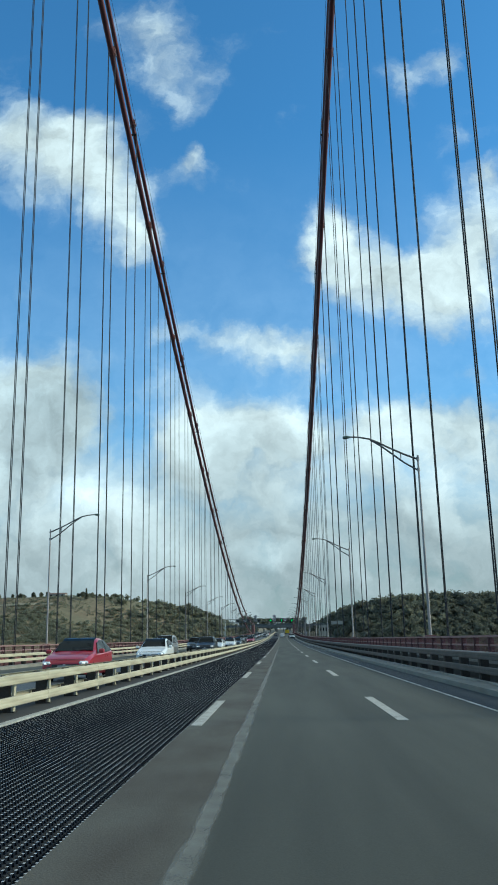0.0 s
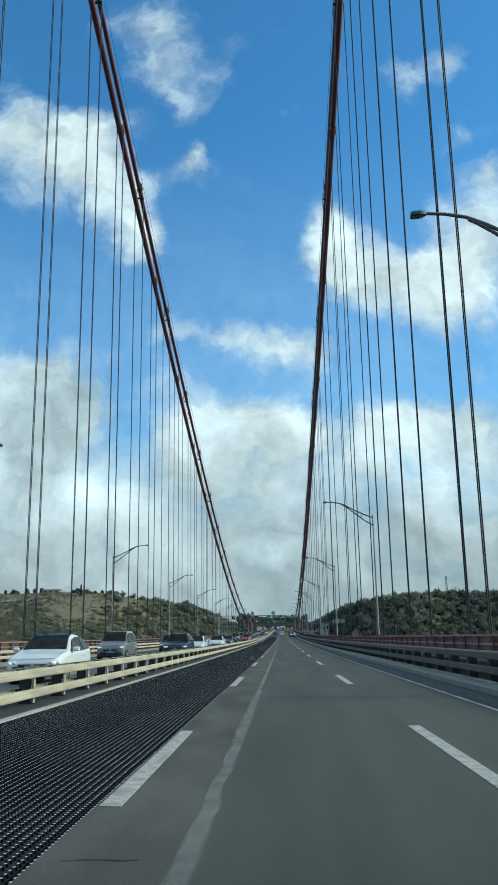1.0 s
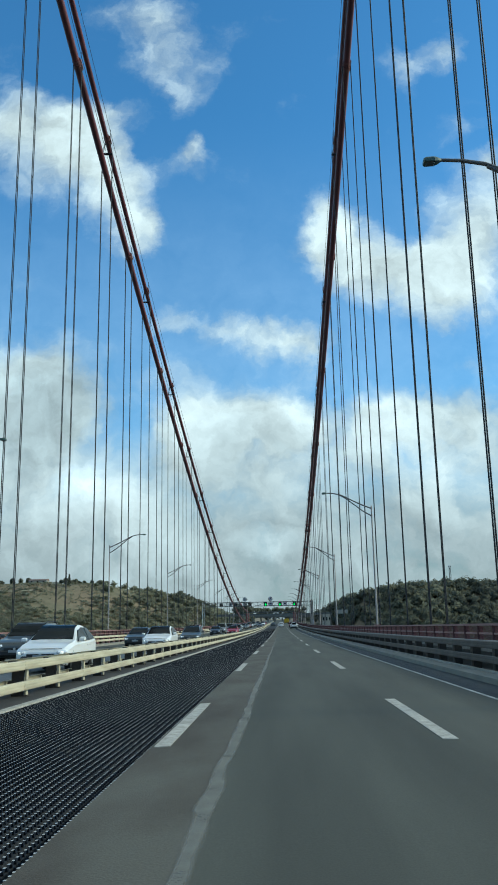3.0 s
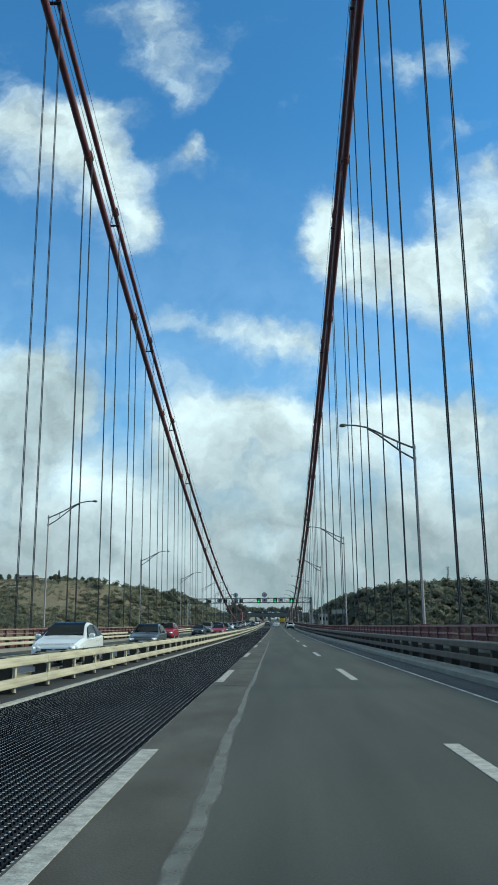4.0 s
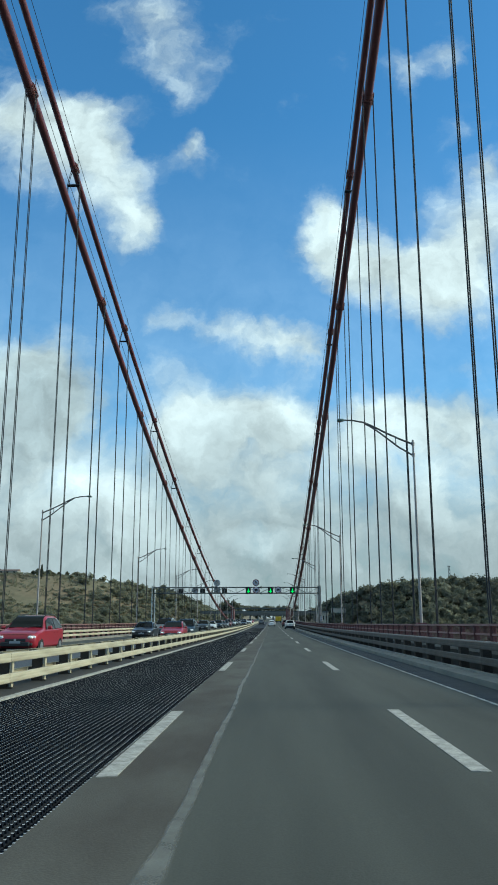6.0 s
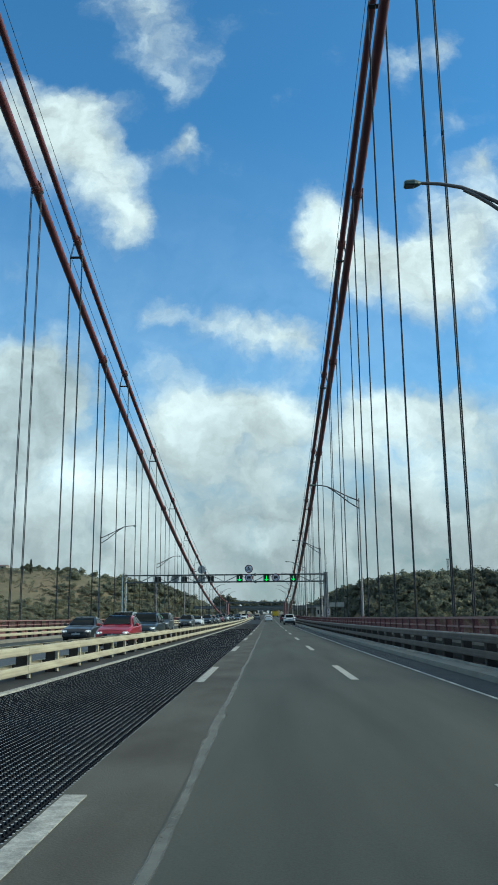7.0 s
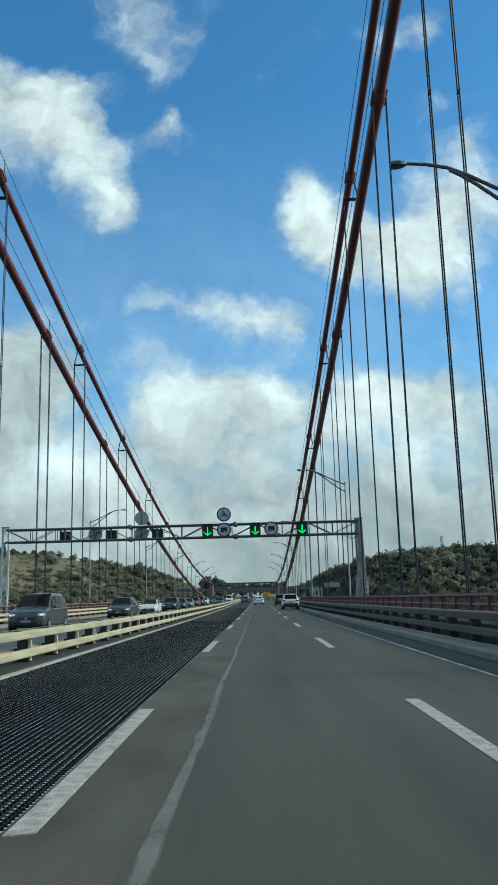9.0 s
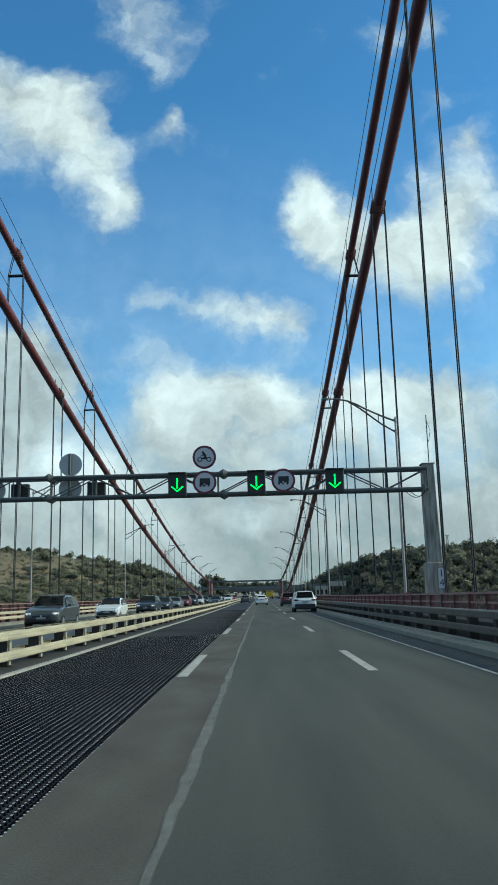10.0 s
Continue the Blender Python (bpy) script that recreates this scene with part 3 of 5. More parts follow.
def drain():
    """Cross bars of the drain grating beside the kerb."""
    y = np.arange(2.0, 330.0, 0.16)
    z = np.array([deck(v) for v in y])
    n = len(y)
    cols = []
    for x, dy, dz in ((3.51, 0.0, -0.045), (4.30, 0.0, -0.045), (4.30, 0.0, -0.002), (3.51, 0.0, -0.002), (4.30, 0.085, -0.002), (3.51, 0.085, -0.002)):
        cols.append(np.stack([np.full(n, x), y + dy, z + dz], 1))
    v = np.stack(cols, 1).reshape(-1, 3)
    base = np.arange(n)[:, None] * 6
    f = np.concatenate([base + np.array([0, 1, 2, 3]), base + np.array([3, 2, 4, 5])])
    me = bpy.data.meshes.new("drain_grating")
    me.from_pydata(v.tolist(), [], f.tolist())
    me.materials.append(DRAIN)
    tagged(new("drain_grating", me), "narrow steel drain grating along the kerb", "drain grating", kind="stuff")


drain()


# ---- guardrails ----
def beam_profile(sign):
    """Folded steel beam, 0.18 m high, open towards its posts."""
    pts = [(0.0, 0.088), (0.05, 0.085), (0.066, 0.072), (0.070, 0.030), (0.066, 0.0), (0.070, -0.030), (0.066, -0.072), (0.05, -0.085), (0.0, -0.088)]
    front = [(sign * x, z) for x, z in pts]
    back = [(sign * (x - 0.012), z * 0.97) for x, z in reversed(pts)]
    return front + back


def beam_mesh(length, sign, mat):
    bm = bmesh.new()
    prof = beam_profile(sign)
    a = [bm.verts.new((x, -length / 2, z)) for x, z in prof]
    b = [bm.verts.new((x, length / 2, z)) for x, z in prof]
    m = len(prof)
    for k in range(m):
        bm.faces.new((a[k], a[(k + 1) % m], b[(k + 1) % m], b[k]))
    bm.faces.new(a), bm.faces.new(b[::-1])
    bmesh.ops.recalc_face_normals(bm, faces=bm.faces)
    return to_mesh(bm, mat, False, "rail")


def guardrail(x, sides, mat, post_mat, label, first, spacing, y_from, y_to, heights, group):
    root = tagged(empty("guardrail", (x, 0, 0)), label, "guardrail", group)
    # the web's dark colour stands for shade on the front of the post
    dark = box(bmesh.new(), (-0.02, 0, 0.36), (0.22, 0.10, 0.66), None, 0.008)
    box(dark, (0.13 * sides[-1], 0, 0.045), (0.15, 0.16, 0.02))
    web = to_mesh(dark, BLOCK, False, "post_web")
    pm = bmesh.new()
    box(pm, (0.155 * sides[-1], 0, 0.35), (0.045, 0.11, 0.70), None, 0.008)
    post = to_mesh(pm, post_mat, False, "post")
    bm_ = bmesh.new()
    box(bm_, (0, 0, 0), (0.16, 0.12, 0.15), None, 0.01)
    block = to_mesh(bm_, BLOCK, False, "spacer_block")
    rails = {s: beam_mesh(2 * spacing - 0.012, s, mat) for s in sides}
    k = math.floor((y_from - first) / spacing)
    y = first + k * spacing
    i = 0
    while y < y_to:
        p = link("post", post, root, "", (0, y, deck(y)))
        link("web", web, p, "steel post web coloured dark as the shaded front face")
        for s in sides:
            for h in heights:
                b = link("spacer_block", block, root, "", (s * 0.125, y, deck(y) + h))
        if i % 2 == 0:
            yc = y + spacing * 0.8
            for s in sides:
                for h in heights:
                    r = link("rail", rails[s], root, "", (s * 0.205, yc, deck(yc) + h))
                    r.rotation_euler = (tilt(yc), 0, 0)
        y += spacing
        i += 1
    return root


RAIL_H = (0.625, 0.245)
guardrail(-5.28, (-1, 1), CREAM, CREAM, "cream-painted double-sided steel guardrail on the median", 157.33, 2.3, Y0, 345, RAIL_H, "guardrails")
guardrail(5.22, (-1,), GALV, GALV, "grey steel guardrail along the kerb, coloured dark for shade", 157.0, 2.3, Y0, 345, (0.735, 0.385), "guardrails")
guardrail(mirror_x(5.35), (1,), CREAM, GALV, "pale steel guardrail along the far kerb", 157.0, 2.3, Y0, 345, (0.70, 0.40), "guardrails")


strip("plinth_foot", 5.54, 5.62, Y0, 500, 0.498, 0.46, BLOCK, "dark steel plate at the foot of the guardrail", "plinth")
strip("plinth", 5.52, 5.64, Y0, 500, 0.80, 0.30, PLINTH, "grey steel plate behind the kerb guardrail", "plinth")


def far_rails():
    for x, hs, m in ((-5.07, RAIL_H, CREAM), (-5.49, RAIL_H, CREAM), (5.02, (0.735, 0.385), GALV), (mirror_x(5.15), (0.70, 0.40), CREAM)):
        for h in hs:
            bm = sweep([(x - 0.03, h - 0.08), (x + 0.03, h - 0.08), (x + 0.03, h + 0.08), (x - 0.03, h + 0.08)], 346, 700)
            tagged(new("guardrail_far", to_mesh(bm, m, False, "guardrail_far")), "steel guardrail running on past the bridge", "guardrail", kind="structure")


far_rails()


def parapet(x, sign):
    root = tagged(empty("parapet", (0, 0, 0)), "red-painted steel bridge parapet with posts and rails", "railing", "parapets")
    for z, w, h in ((1.22, 0.10, 0.07), (0.94, 0.05, 0.06), (0.62, 0.05, 0.06)):
        part("rail", sweep([(x - w / 2, z - h / 2), (x + w / 2, z - h / 2), (x + w / 2, z + h / 2), (x - w / 2, z + h / 2)], Y0, 500), PALE_RED if z > 0.7 else RED, root)
    part("toe_plate", sweep([(x - 0.02, 0.02), (x + 0.02, 0.02), (x + 0.02, 0.5), (x - 0.02, 0.5)], Y0, 500), RED, root)
    bm = bmesh.new()
    box(bm, (0, 0, 0.60), (0.14, 0.05, 1.2), None, 0.01)
    box(bm, (sign * 0.09, 0, 0.60), (0.05, 0.13, 1.16), None, 0.01)
    post = to_mesh(bm, POST_RED, False, "post")
    bars, last = bmesh.new(), None
    for i in range(1, 19):
        yy = 1.92 * i / 19
        ring = [[bars.verts.new((px, yy + py, z)) for px, py in ((-0.006, -0.006), (0.006, -0.006), (0.006, 0.006), (-0.006, 0.006))] for z in (0.49, 1.20)]
        for k in range(4):
            bars.faces.new((ring[0][k], ring[0][(k + 1) % 4], ring[1][(k + 1) % 4], ring[1][k]))
        if last:
            bars.faces.new((last[3], last[2], ring[1][1], ring[1][0]))
        last = ring[1]
    infill = to_mesh(bars, RED, False, "infill")
    y = Y0 + 1
    while y < 500:
        link("post", post, root, "", (x, y, deck(y)))
        link("infill", infill, root, "", (x, y, deck(y)))
        y += 1.92
    return root


parapet(6.45, 1)
parapet(mirror_x(6.45), -1)


# ---- main cables and hangers ----
def cable_z(kind, y):
    q = (y - 230) / 100
    if kind == "upper":
        return 33.264 - 19.562 * q + 3.407 * q * q
    return 28.398 - 20.284 * q + 3.4685 * q * q


HANGER_STEP = 26.014
for X, side in ((7.42, 1), (-17.70, -1)):
    for kind, r, y_end in (("lower", 0.335, 478), ("upper", 0.265, 500)):
        ys = [-60 + i * (y_end + 60) / 60 for i in range(61)]
        root = tagged(empty("main_cable"), "thick red-painted main suspension cable" if kind == "lower" else "red-painted upper suspension cable", "bridge cable", "main cables")
        part("strand", tube([(X, y, cable_z(kind, y)) for y in ys], r, 14), CABLE, root, "", True)
        part("hand_rope", tube([(X - side * 0.30, y, cable_z(kind, y) + 1.25) for y in ys], 0.022, 5), ROPE, root, "thin dark hand rope")


def make_hanger(X, kind, y):
    """Four ropes that hang astride the cable from a clamp."""
    z, z0 = cable_z(kind, y), deck(y)
    g = (cable_z(kind, y + 0.5) - cable_z(kind, y - 0.5))
    if z - z0 < 1.6:
        return
    r = 0.335 if kind == "lower" else 0.265
    root = tagged(empty("hanger", (X, y, z0)), "dark steel hanger ropes below a red cable clamp", "hanger", "hangers")
    band = link("clamp", CLAMP[kind], root, "", (0, 0, z - z0))
    band.rotation_euler = (math.atan(g), 0, 0)
    half = 0.546 if kind == "upper" else 0.387
    drop = 1.7 if kind == "upper" else 0.0
    for sx in (-1, 1):
        for sy in (-1, 1):
            top = Vector((sx * half, sy * 0.13, z - z0 - drop))
            rp = link("rope", ROPE_MESH, root, "", (top.x, top.y, 0))
            rp.scale = (1, 1, max(top.z, 0.5))
            if drop:
                up = Vector((sx * 0.2, sy * 0.14, z - z0))
                d = up - top
                leg = link("rope", ROPE_MESH, root, "", top)
                leg.rotation_mode = "QUATERNION"
                leg.rotation_quaternion = d.to_track_quat("Z", "Y")
                leg.scale = (1, 1, d.length)
    if drop and z - z0 > 3.5:
        link("spreader", SPREADER, root, "short dark spreader bar", (0, 0, z - z0 - drop))
    if z - z0 > 9:
        for sx in (-1, 1):
            link("rope_tie", TIE, root, "", (sx * half, 0, (z - z0) * 0.55))
    if kind == "lower" or z - z0 > 4:
        for sx in (-1, 1):
            link("stanchion", STANCHION, root, "", (sx * 0.29, 0, z - z0 + r * 0.8))


def clamp_mesh(r):
    bm = bmesh.new()
    rod(bm, (0, -0.55, 0), (0, 0.55, 0), r + 0.05, None, 16)
    for s in (-1, 1):
        box(bm, (s * (r + 0.06), 0, 0), (0.10, 1.05, 0.16), None, 0.01)
        for yy in (-0.4, -0.13, 0.13, 0.4):
            rod(bm, (s * (r + 0.07), yy, -0.17), (s * (r + 0.07), yy, 0.17), 0.035, None, 6)
    for yy in (-0.14, 0.14):
        rod(bm, (0, yy - 0.05, 0), (0, yy + 0.05, 0), r + 0.10, None, 16)
    return to_mesh(bm, RED, False, "clamp")


CLAMP = {"lower": clamp_mesh(0.315), "upper": clamp_mesh(0.25)}
ROPE_MESH = to_mesh(rod(bmesh.new(), (0, 0, 0), (0, 0, 1), 0.031, None, 6), ROPE, True, "rope")
SPREADER = to_mesh(boxed((0, 0, 0), (1.12, 0.34, 0.10), 0.01), ROPE, False, "spreader")
TIE = to_mesh(boxed((0, 0, 0), (0.075, 0.32, 0.035)), ROPE, False, "rope_tie")
STANCHION = to_mesh(rod(bmesh.new(), (0, 0, 0), (0, 0, 1.05), 0.025, None, 6), ROPE, False, "stanchion")
for X in (7.432, -17.62):
    for i in range(-8, 14):
        shift = 1.265 if X > 0 else 0.0
        make_hanger(X, "upper", 168.16 + shift + HANGER_STEP * i)
        make_hanger(X, "lower", 155.167 + shift + HANGER_STEP * i)


# ---- street lamps ----
def street_lamp(dz):
    """dz: how much taller than 9.75 m the pole stands."""
    root = empty("street_lamp")
    tagged(root, "tall grey steel street lamp with a curved arm on the parapet", "street lamp", "street lamps")
    part("pole", rod(bmesh.new(), (0, 0, 0.9), (0, 0, 9.75 + dz), 0.074, 0.048, 12), POLE, root, "", True)
    bm = bmesh.new()
    box(bm, (0, 0, 0.72), (0.34, 0.40, 1.06), None, 0.02)
    box(bm, (0, 0, 1.28), (0.44, 0.52, 0.06), None, 0.01)
    part("base", bm, RED, root, "red steel pole base")
    pts = [(-0.05, 0, 9.55), (-0.7, 0, 9.82), (-1.4, 0, 10.16), (-1.95, 0, 10.46), (-2.4, 0, 10.66), (-2.9, 0, 10.76), (-3.35, 0, 10.79)]
    part("arm", tube([(px, py, pz + dz) for px, py, pz in pts], [0.05, 0.05, 0.048, 0.048, 0.046, 0.042, 0.038], 8), ARM, root, "", True)
    low = [(-0.05, 0, 8.98), (-0.7, 0, 9.38), (-1.3, 0, 9.86), (-1.75, 0, 10.22), (-2.1, 0, 10.46), (-2.35, 0, 10.60)]
    part("brace", tube([(px, py, pz + dz) for px, py, pz in low], 0.045, 8), ARM, root, "", True)
    part("strut", rod(bmesh.new(), (-0.85, 0, 9.50 + dz), (-0.85, 0, 9.88 + dz), 0.025, None, 6), POLE, root)
    # boxy head with rounded edges, wider at its free end, and a shallow glass below
    bm = bmesh.new()
    rings = []
    for px, w, lo, hi in ((-3.34, 0.04, 10.765, 10.815), (-3.42, 0.085, 10.735, 10.835), (-3.50, 0.12, 10.72, 10.85), (-3.68, 0.125, 10.715, 10.84), (-3.73, 0.105, 10.73, 10.82)):
        rings.append([bm.verts.new((px, sy * w, z + dz)) for sy, z in ((-1, lo), (1, lo), (1, lo + (hi - lo) * 0.6), (0.6, hi), (-0.6, hi), (-1, lo + (hi - lo) * 0.6))])
    for p, q in zip(rings, rings[1:]):
        for k in range(6):
            bm.faces.new((p[k], p[(k + 1) % 6], q[(k + 1) % 6], q[k]))
    bm.faces.new(rings[0]), bm.faces.new(rings[-1][::-1])
    bmesh.ops.recalc_face_normals(bm, faces=bm.faces)
    head = part("head", bm, LAMPHEAD, root, "dark green lamp head")
    part("lens", boxed((-3.59, 0, 10.71 + dz), (0.18, 0.18, 0.03), 0.012), LENS, head, "dull glass lens")
    for z in (9.0, 9.56):
        part("collar", rod(bmesh.new(), (0, 0, z + dz - 0.08), (0, 0, z + dz + 0.08), 0.08, None, 12), POLE, root)
    return root


def lamp_row(x, heading, dz, places):
    lamp = street_lamp(dz)
    for i, y in enumerate(places):
        m = pose(x, y, deck(y), 0, 0, heading)
        if i:
            copy_thing(lamp, m)
        else:
            lamp.matrix_basis = m


LAMP_STEP = 43.36
lamp_row(7.03, 0, 0.42, [-4.4, 38.9, 81.3, 125.8, 168.5, 211.75, 256.8] + [256.8 + LAMP_STEP * k for k in range(1, 6)])
lamp_row(-17.56, 180, 0.05, [15.9, 59.3, 104.2, 147.0, 189.9, 234.6, 278.0, 320.7] + [320.7 + LAMP_STEP * k for k in range(1, 5)])


# ---- sign gantry ----
def gantry(y):
    z = deck(y)
    root = tagged(empty("sign_gantry", (0, y, z)), "grey steel truss gantry with lane signals over the bridge", "sign gantry")
    xa, xb = -17.7, 7.05
    for zz, yy in ((6.45, -0.28), (5.58, -0.28), (6.45, 0.28), (5.58, 0.28)):
        part("chord", rod(bmesh.new(), (xa, yy, zz), (xb, yy, zz), 0.075, None, 10), BEAM, root, "", True)
    n = 14
    for yy in (-0.28, 0.28):
        for i in range(n):
            a, b = xa + (xb - xa) * i / n, xa + (xb - xa) * (i + 1) / n
            zs = (5.58, 6.45) if i % 2 else (6.45, 5.58)
            part("diagonal", rod(bmesh.new(), (a, yy, zs[0]), (b, yy, zs[1]), 0.028, None, 6), BEAM, root)
            part("upright", rod(bmesh.new(), (b, yy, 5.58), (b, yy, 6.45), 0.03, None, 6), BEAM, root)
    for i in range(n + 1):
        a = xa + (xb - xa) * i / n
        for zz in (5.58, 6.45):
            part("cross_bar", rod(bmesh.new(), (a, -0.28, zz), (a, 0.28, zz), 0.03, None, 6), BEAM, root)
    for a in (-1.55, -8.95):
        for zz in (5.58, 6.45):
            for yy in (-0.28, 0.28):
                part("flange", rod(rod(bmesh.new(), (a - 0.17, yy, zz), (a, yy, zz), 0.09, 0.19, 14), (a, yy, zz), (a + 0.17, yy, zz), 0.19, 0.09, 14), BEAM, root)
    x = -17.75
    for dx in (-0.22, 0.22):
        part("column", boxed((x + dx, 0, 3.1), (0.13, 0.16, 7.0), 0.02), PALE_POST, root)
    for i in range(11):
        za, zb = -0.3 + i * 0.62, -0.3 + (i + 1) * 0.62
        sx = 1 if i % 2 else -1
        part("lattice_bar", rod(bmesh.new(), (x - sx * 0.2, 0, za), (x + sx * 0.2, 0, zb), 0.028, None, 6), PALE_POST, root)
    # the column beside the near carriageway is a solid tapered box
    bm = bmesh.new()
    vs = []
    for px, pz, w in ((7.22, -0.4, 0.31), (7.12, 5.0, 0.27), (7.12, 6.62, 0.24)):
        vs.append([bm.verts.new((px + p * w, q * 0.26, pz)) for p, q in ((-1, -1), (1, -1), (1, 1), (-1, 1))])
    for p, q in zip(vs, vs[1:]):
        for k in range(4):
            bm.faces.new((p[k], p[(k + 1) % 4], q[(k + 1) % 4], q[k]))
    bm.faces.new(vs[-1])
    bmesh.ops.recalc_face_normals(bm, faces=bm.faces)
    bmesh.ops.bevel(bm, geom=list(bm.edges), offset=0.025, segments=1, affect="EDGES")
    part("column", bm, COLUMN, root, "pale tapered box column with rust streaks")
    for x in (7.12, -17.75):
        part("cap_plate", boxed((x, 0, 6.65), (0.56, 0.60, 0.05), 0.01), COLUMN, root)
        part("base_plate", boxed((x, 0, -0.36), (0.8, 0.5, 0.06), 0.01), COLUMN, root)
    bm = rod(bmesh.new(), (7.22, 0, 6.6), (7.22, 0, 8.8), 0.022, None, 6)
    rod(bm, (7.22, 0, 8.6), (7.36, 0, 8.1), 0.012, None, 5)
    rod(bm, (7.36, 0, 8.1), (7.26, 0, 7.6), 0.012, None, 5)
    part("aerial", bm, BEAM, root, "thin aerial mast")
    part("base_casing", boxed((7.16, -0.01, 1.05), (0.80, 0.60, 2.9), 0.03), COLUMN, root, "pale wider casing round the foot of the column")
    for px, drop, end in ((6.05, 0.34, 5.46), (6.25, 0.24, 5.40)):
        pts = [(px + (6.88 - px) * f, -0.34, 5.50 + (end - 5.50) * f - drop * 4 * f * (1 - f) * (0.6 + 0.4 * f)) for f in (0, 0.17, 0.33, 0.5, 0.67, 0.83, 1)]
        part("loose_cable", tube(pts, 0.016, 5), BLACK, root, "thin black sagging cable")
    part("junction_box", boxed((6.86, -0.30, 5.62), (0.16, 0.14, 0.30), 0.02), BEAM, root)
    return root


GY = 250.5
gantry(GY)
GZ = deck(GY)


def write(name, text, size, mat, m, parent):
    cu = bpy.data.curves.new(name, "FONT")
    cu.body, cu.size, cu.extrude, cu.align_x, cu.align_y = text, size, 0.004, "CENTER", "CENTER"
    ob = new(name, cu)
    cu.materials.append(mat)
    ob.parent = parent
    ob.matrix_basis = m
    return ob


def lane_signal(x, lit):
    root = tagged(empty("lane_signal", (x, GY - 0.55 if lit else GY + 0.55, GZ + 5.97)),
                  "black lane signal box with a lit green arrow" if lit else "black lane signal box seen from behind", "lane signal", "lane signals")
    h = 1.0 if lit else 0.70
    part("housing", boxed((0, 0, 0), (0.76 if lit else 0.78, 0.22, h), 0.02), BLACK, root)
    part("bracket", boxed((0, 0.17 if lit else -0.17, 0), (0.5 if lit else 0.10, 0.18, 0.9), 0.01), BEAM, root)
    if lit:
        bm = bmesh.new()
        for c, s, a in (((0, -0.125, 0.05), (0.06, 0.02, 0.44), 0), ((-0.118, -0.125, -0.19), (0.05, 0.021, 0.33), -51), ((0.118, -0.125, -0.19), (0.05, 0.021, 0.33), 51)):
            box(bm, c, s, Matrix.Rotation(radians(a), 4, "Y"))
        part("arrow", bm, GREEN_LIGHT, root, "glowing green arrow pointing down")
        part("hood", boxed((0, -0.18, h / 2 - 0.01), (0.76, 0.16, 0.02)), BLACK, root)
    return root


for x in (-3.47, -0.16, 3.11):
    lane_signal(x, True)
    lane_signal(mirror_x(x), False)


def disc(bm, c, r, y, thick):
    return rod(bm, (c[0], y - thick / 2, c[1]), (c[0], y + thick / 2, c[1]), r, None, 32)


def round_sign(x, z, kind, front):
    at = (x, GY - 0.50 if front else GY + 0.50, GZ + z)
    root = tagged(empty("round_sign", at), ("round red-rimmed sign with a black %s on white" % kind) if front else "plain grey back of a round sign", "traffic sign", "round signs")
    part("plate", disc(bmesh.new(), (0, 0), 0.50, 0, 0.03), SIGN_BACK, root)
    part("bracket", boxed((0, 0.14 if front else -0.14, 0), (0.08, 0.26, 0.9)), BEAM, root)
    if not front:
        return root
    part("rim", disc(bmesh.new(), (0, 0), 0.50, -0.020, 0.010), SIGN_RED, root)
    part("face", disc(bmesh.new(), (0, 0), 0.405, -0.030, 0.010), SIGN_WHITE, root)
    bm = bmesh.new()
    y = -0.040
    if kind == "lorry":
        box(bm, (0.01, y, 0.06), (0.44, 0.008, 0.22))
        box(bm, (-0.13, y, -0.08), (0.16, 0.008, 0.10))
        box(bm, (0.12, y, -0.07), (0.20, 0.008, 0.06))
        for c in (-0.18, -0.02, 0.17):
            disc(bm, (c, -0.14), 0.045, y, 0.008)
    else:
        for c in (-0.19, 0.19):
            part("symbol_hub", disc(bmesh.new(), (c, -0.10), 0.062, y - 0.006, 0.006), SIGN_WHITE, root)
            disc(bm, (c, -0.10), 0.105, y, 0.008)
        box(bm, (0.0, y, -0.06), (0.30, 0.008, 0.06), Matrix.Rotation(radians(8), 4, "Y"))
        box(bm, (0.04, y, -0.02), (0.16, 0.008, 0.07))
        box(bm, (0.02, y, 0.09), (0.10, 0.008, 0.17), Matrix.Rotation(radians(-32), 4, "Y"))
        box(bm, (-0.08, y, 0.08), (0.17, 0.008, 0.035), Matrix.Rotation(radians(-28), 4, "Y"))
        disc(bm, (-0.05, 0.20), 0.055, y, 0.008)
    part("symbol", bm, BLACK, root)
    return root


round_sign(-2.33, 7.12, "motorcycle", True)
round_sign(-2.33, 6.05, "lorry", True)
round_sign(0.97, 6.05, "lorry", True)
for x, z in ((-2.33, 7.12), (-2.33, 6.05), (0.97, 6.05)):
    round_sign(mirror_x(x), z, "", False)

marker = tagged(empty("marker_plate", (7.34, GY - 0.36, GZ + 1.85)), "white plate with a black number on the gantry column", "sign plate")
part("plate", boxed((0, 0, 0), (0.26, 0.02, 0.80), 0.005), SIGN_WHITE, marker)
for i, ch in enumerate("14"):
    write("digit", ch, 0.42, BLACK, pose(0, -0.014, 0.19 - 0.38 * i, 90), marker)


# ---- end of the bridge ----
def portal(y):
    z = deck(y)
    root = tagged(empty("portal_frame", (0, y, z)), "red steel portal frame where the cables end", "portal frame")
    for x in (-17.75, 7.36):
        bm = boxed((x, 0, 2.6), (1.5, 7.0, 6.2), 0.1)
        part("cable_housing", bm, RED, root)
        part("cap", boxed((x, 0, 5.85), (1.8, 7.4, 0.3), 0.05), RED, root)
    part("beam", boxed(((-17.75 + 7.36) / 2, -2.5, 6.2), (25.1, 0.7, 0.55), 0.05), BEAM, root)
    return root


portal(500)


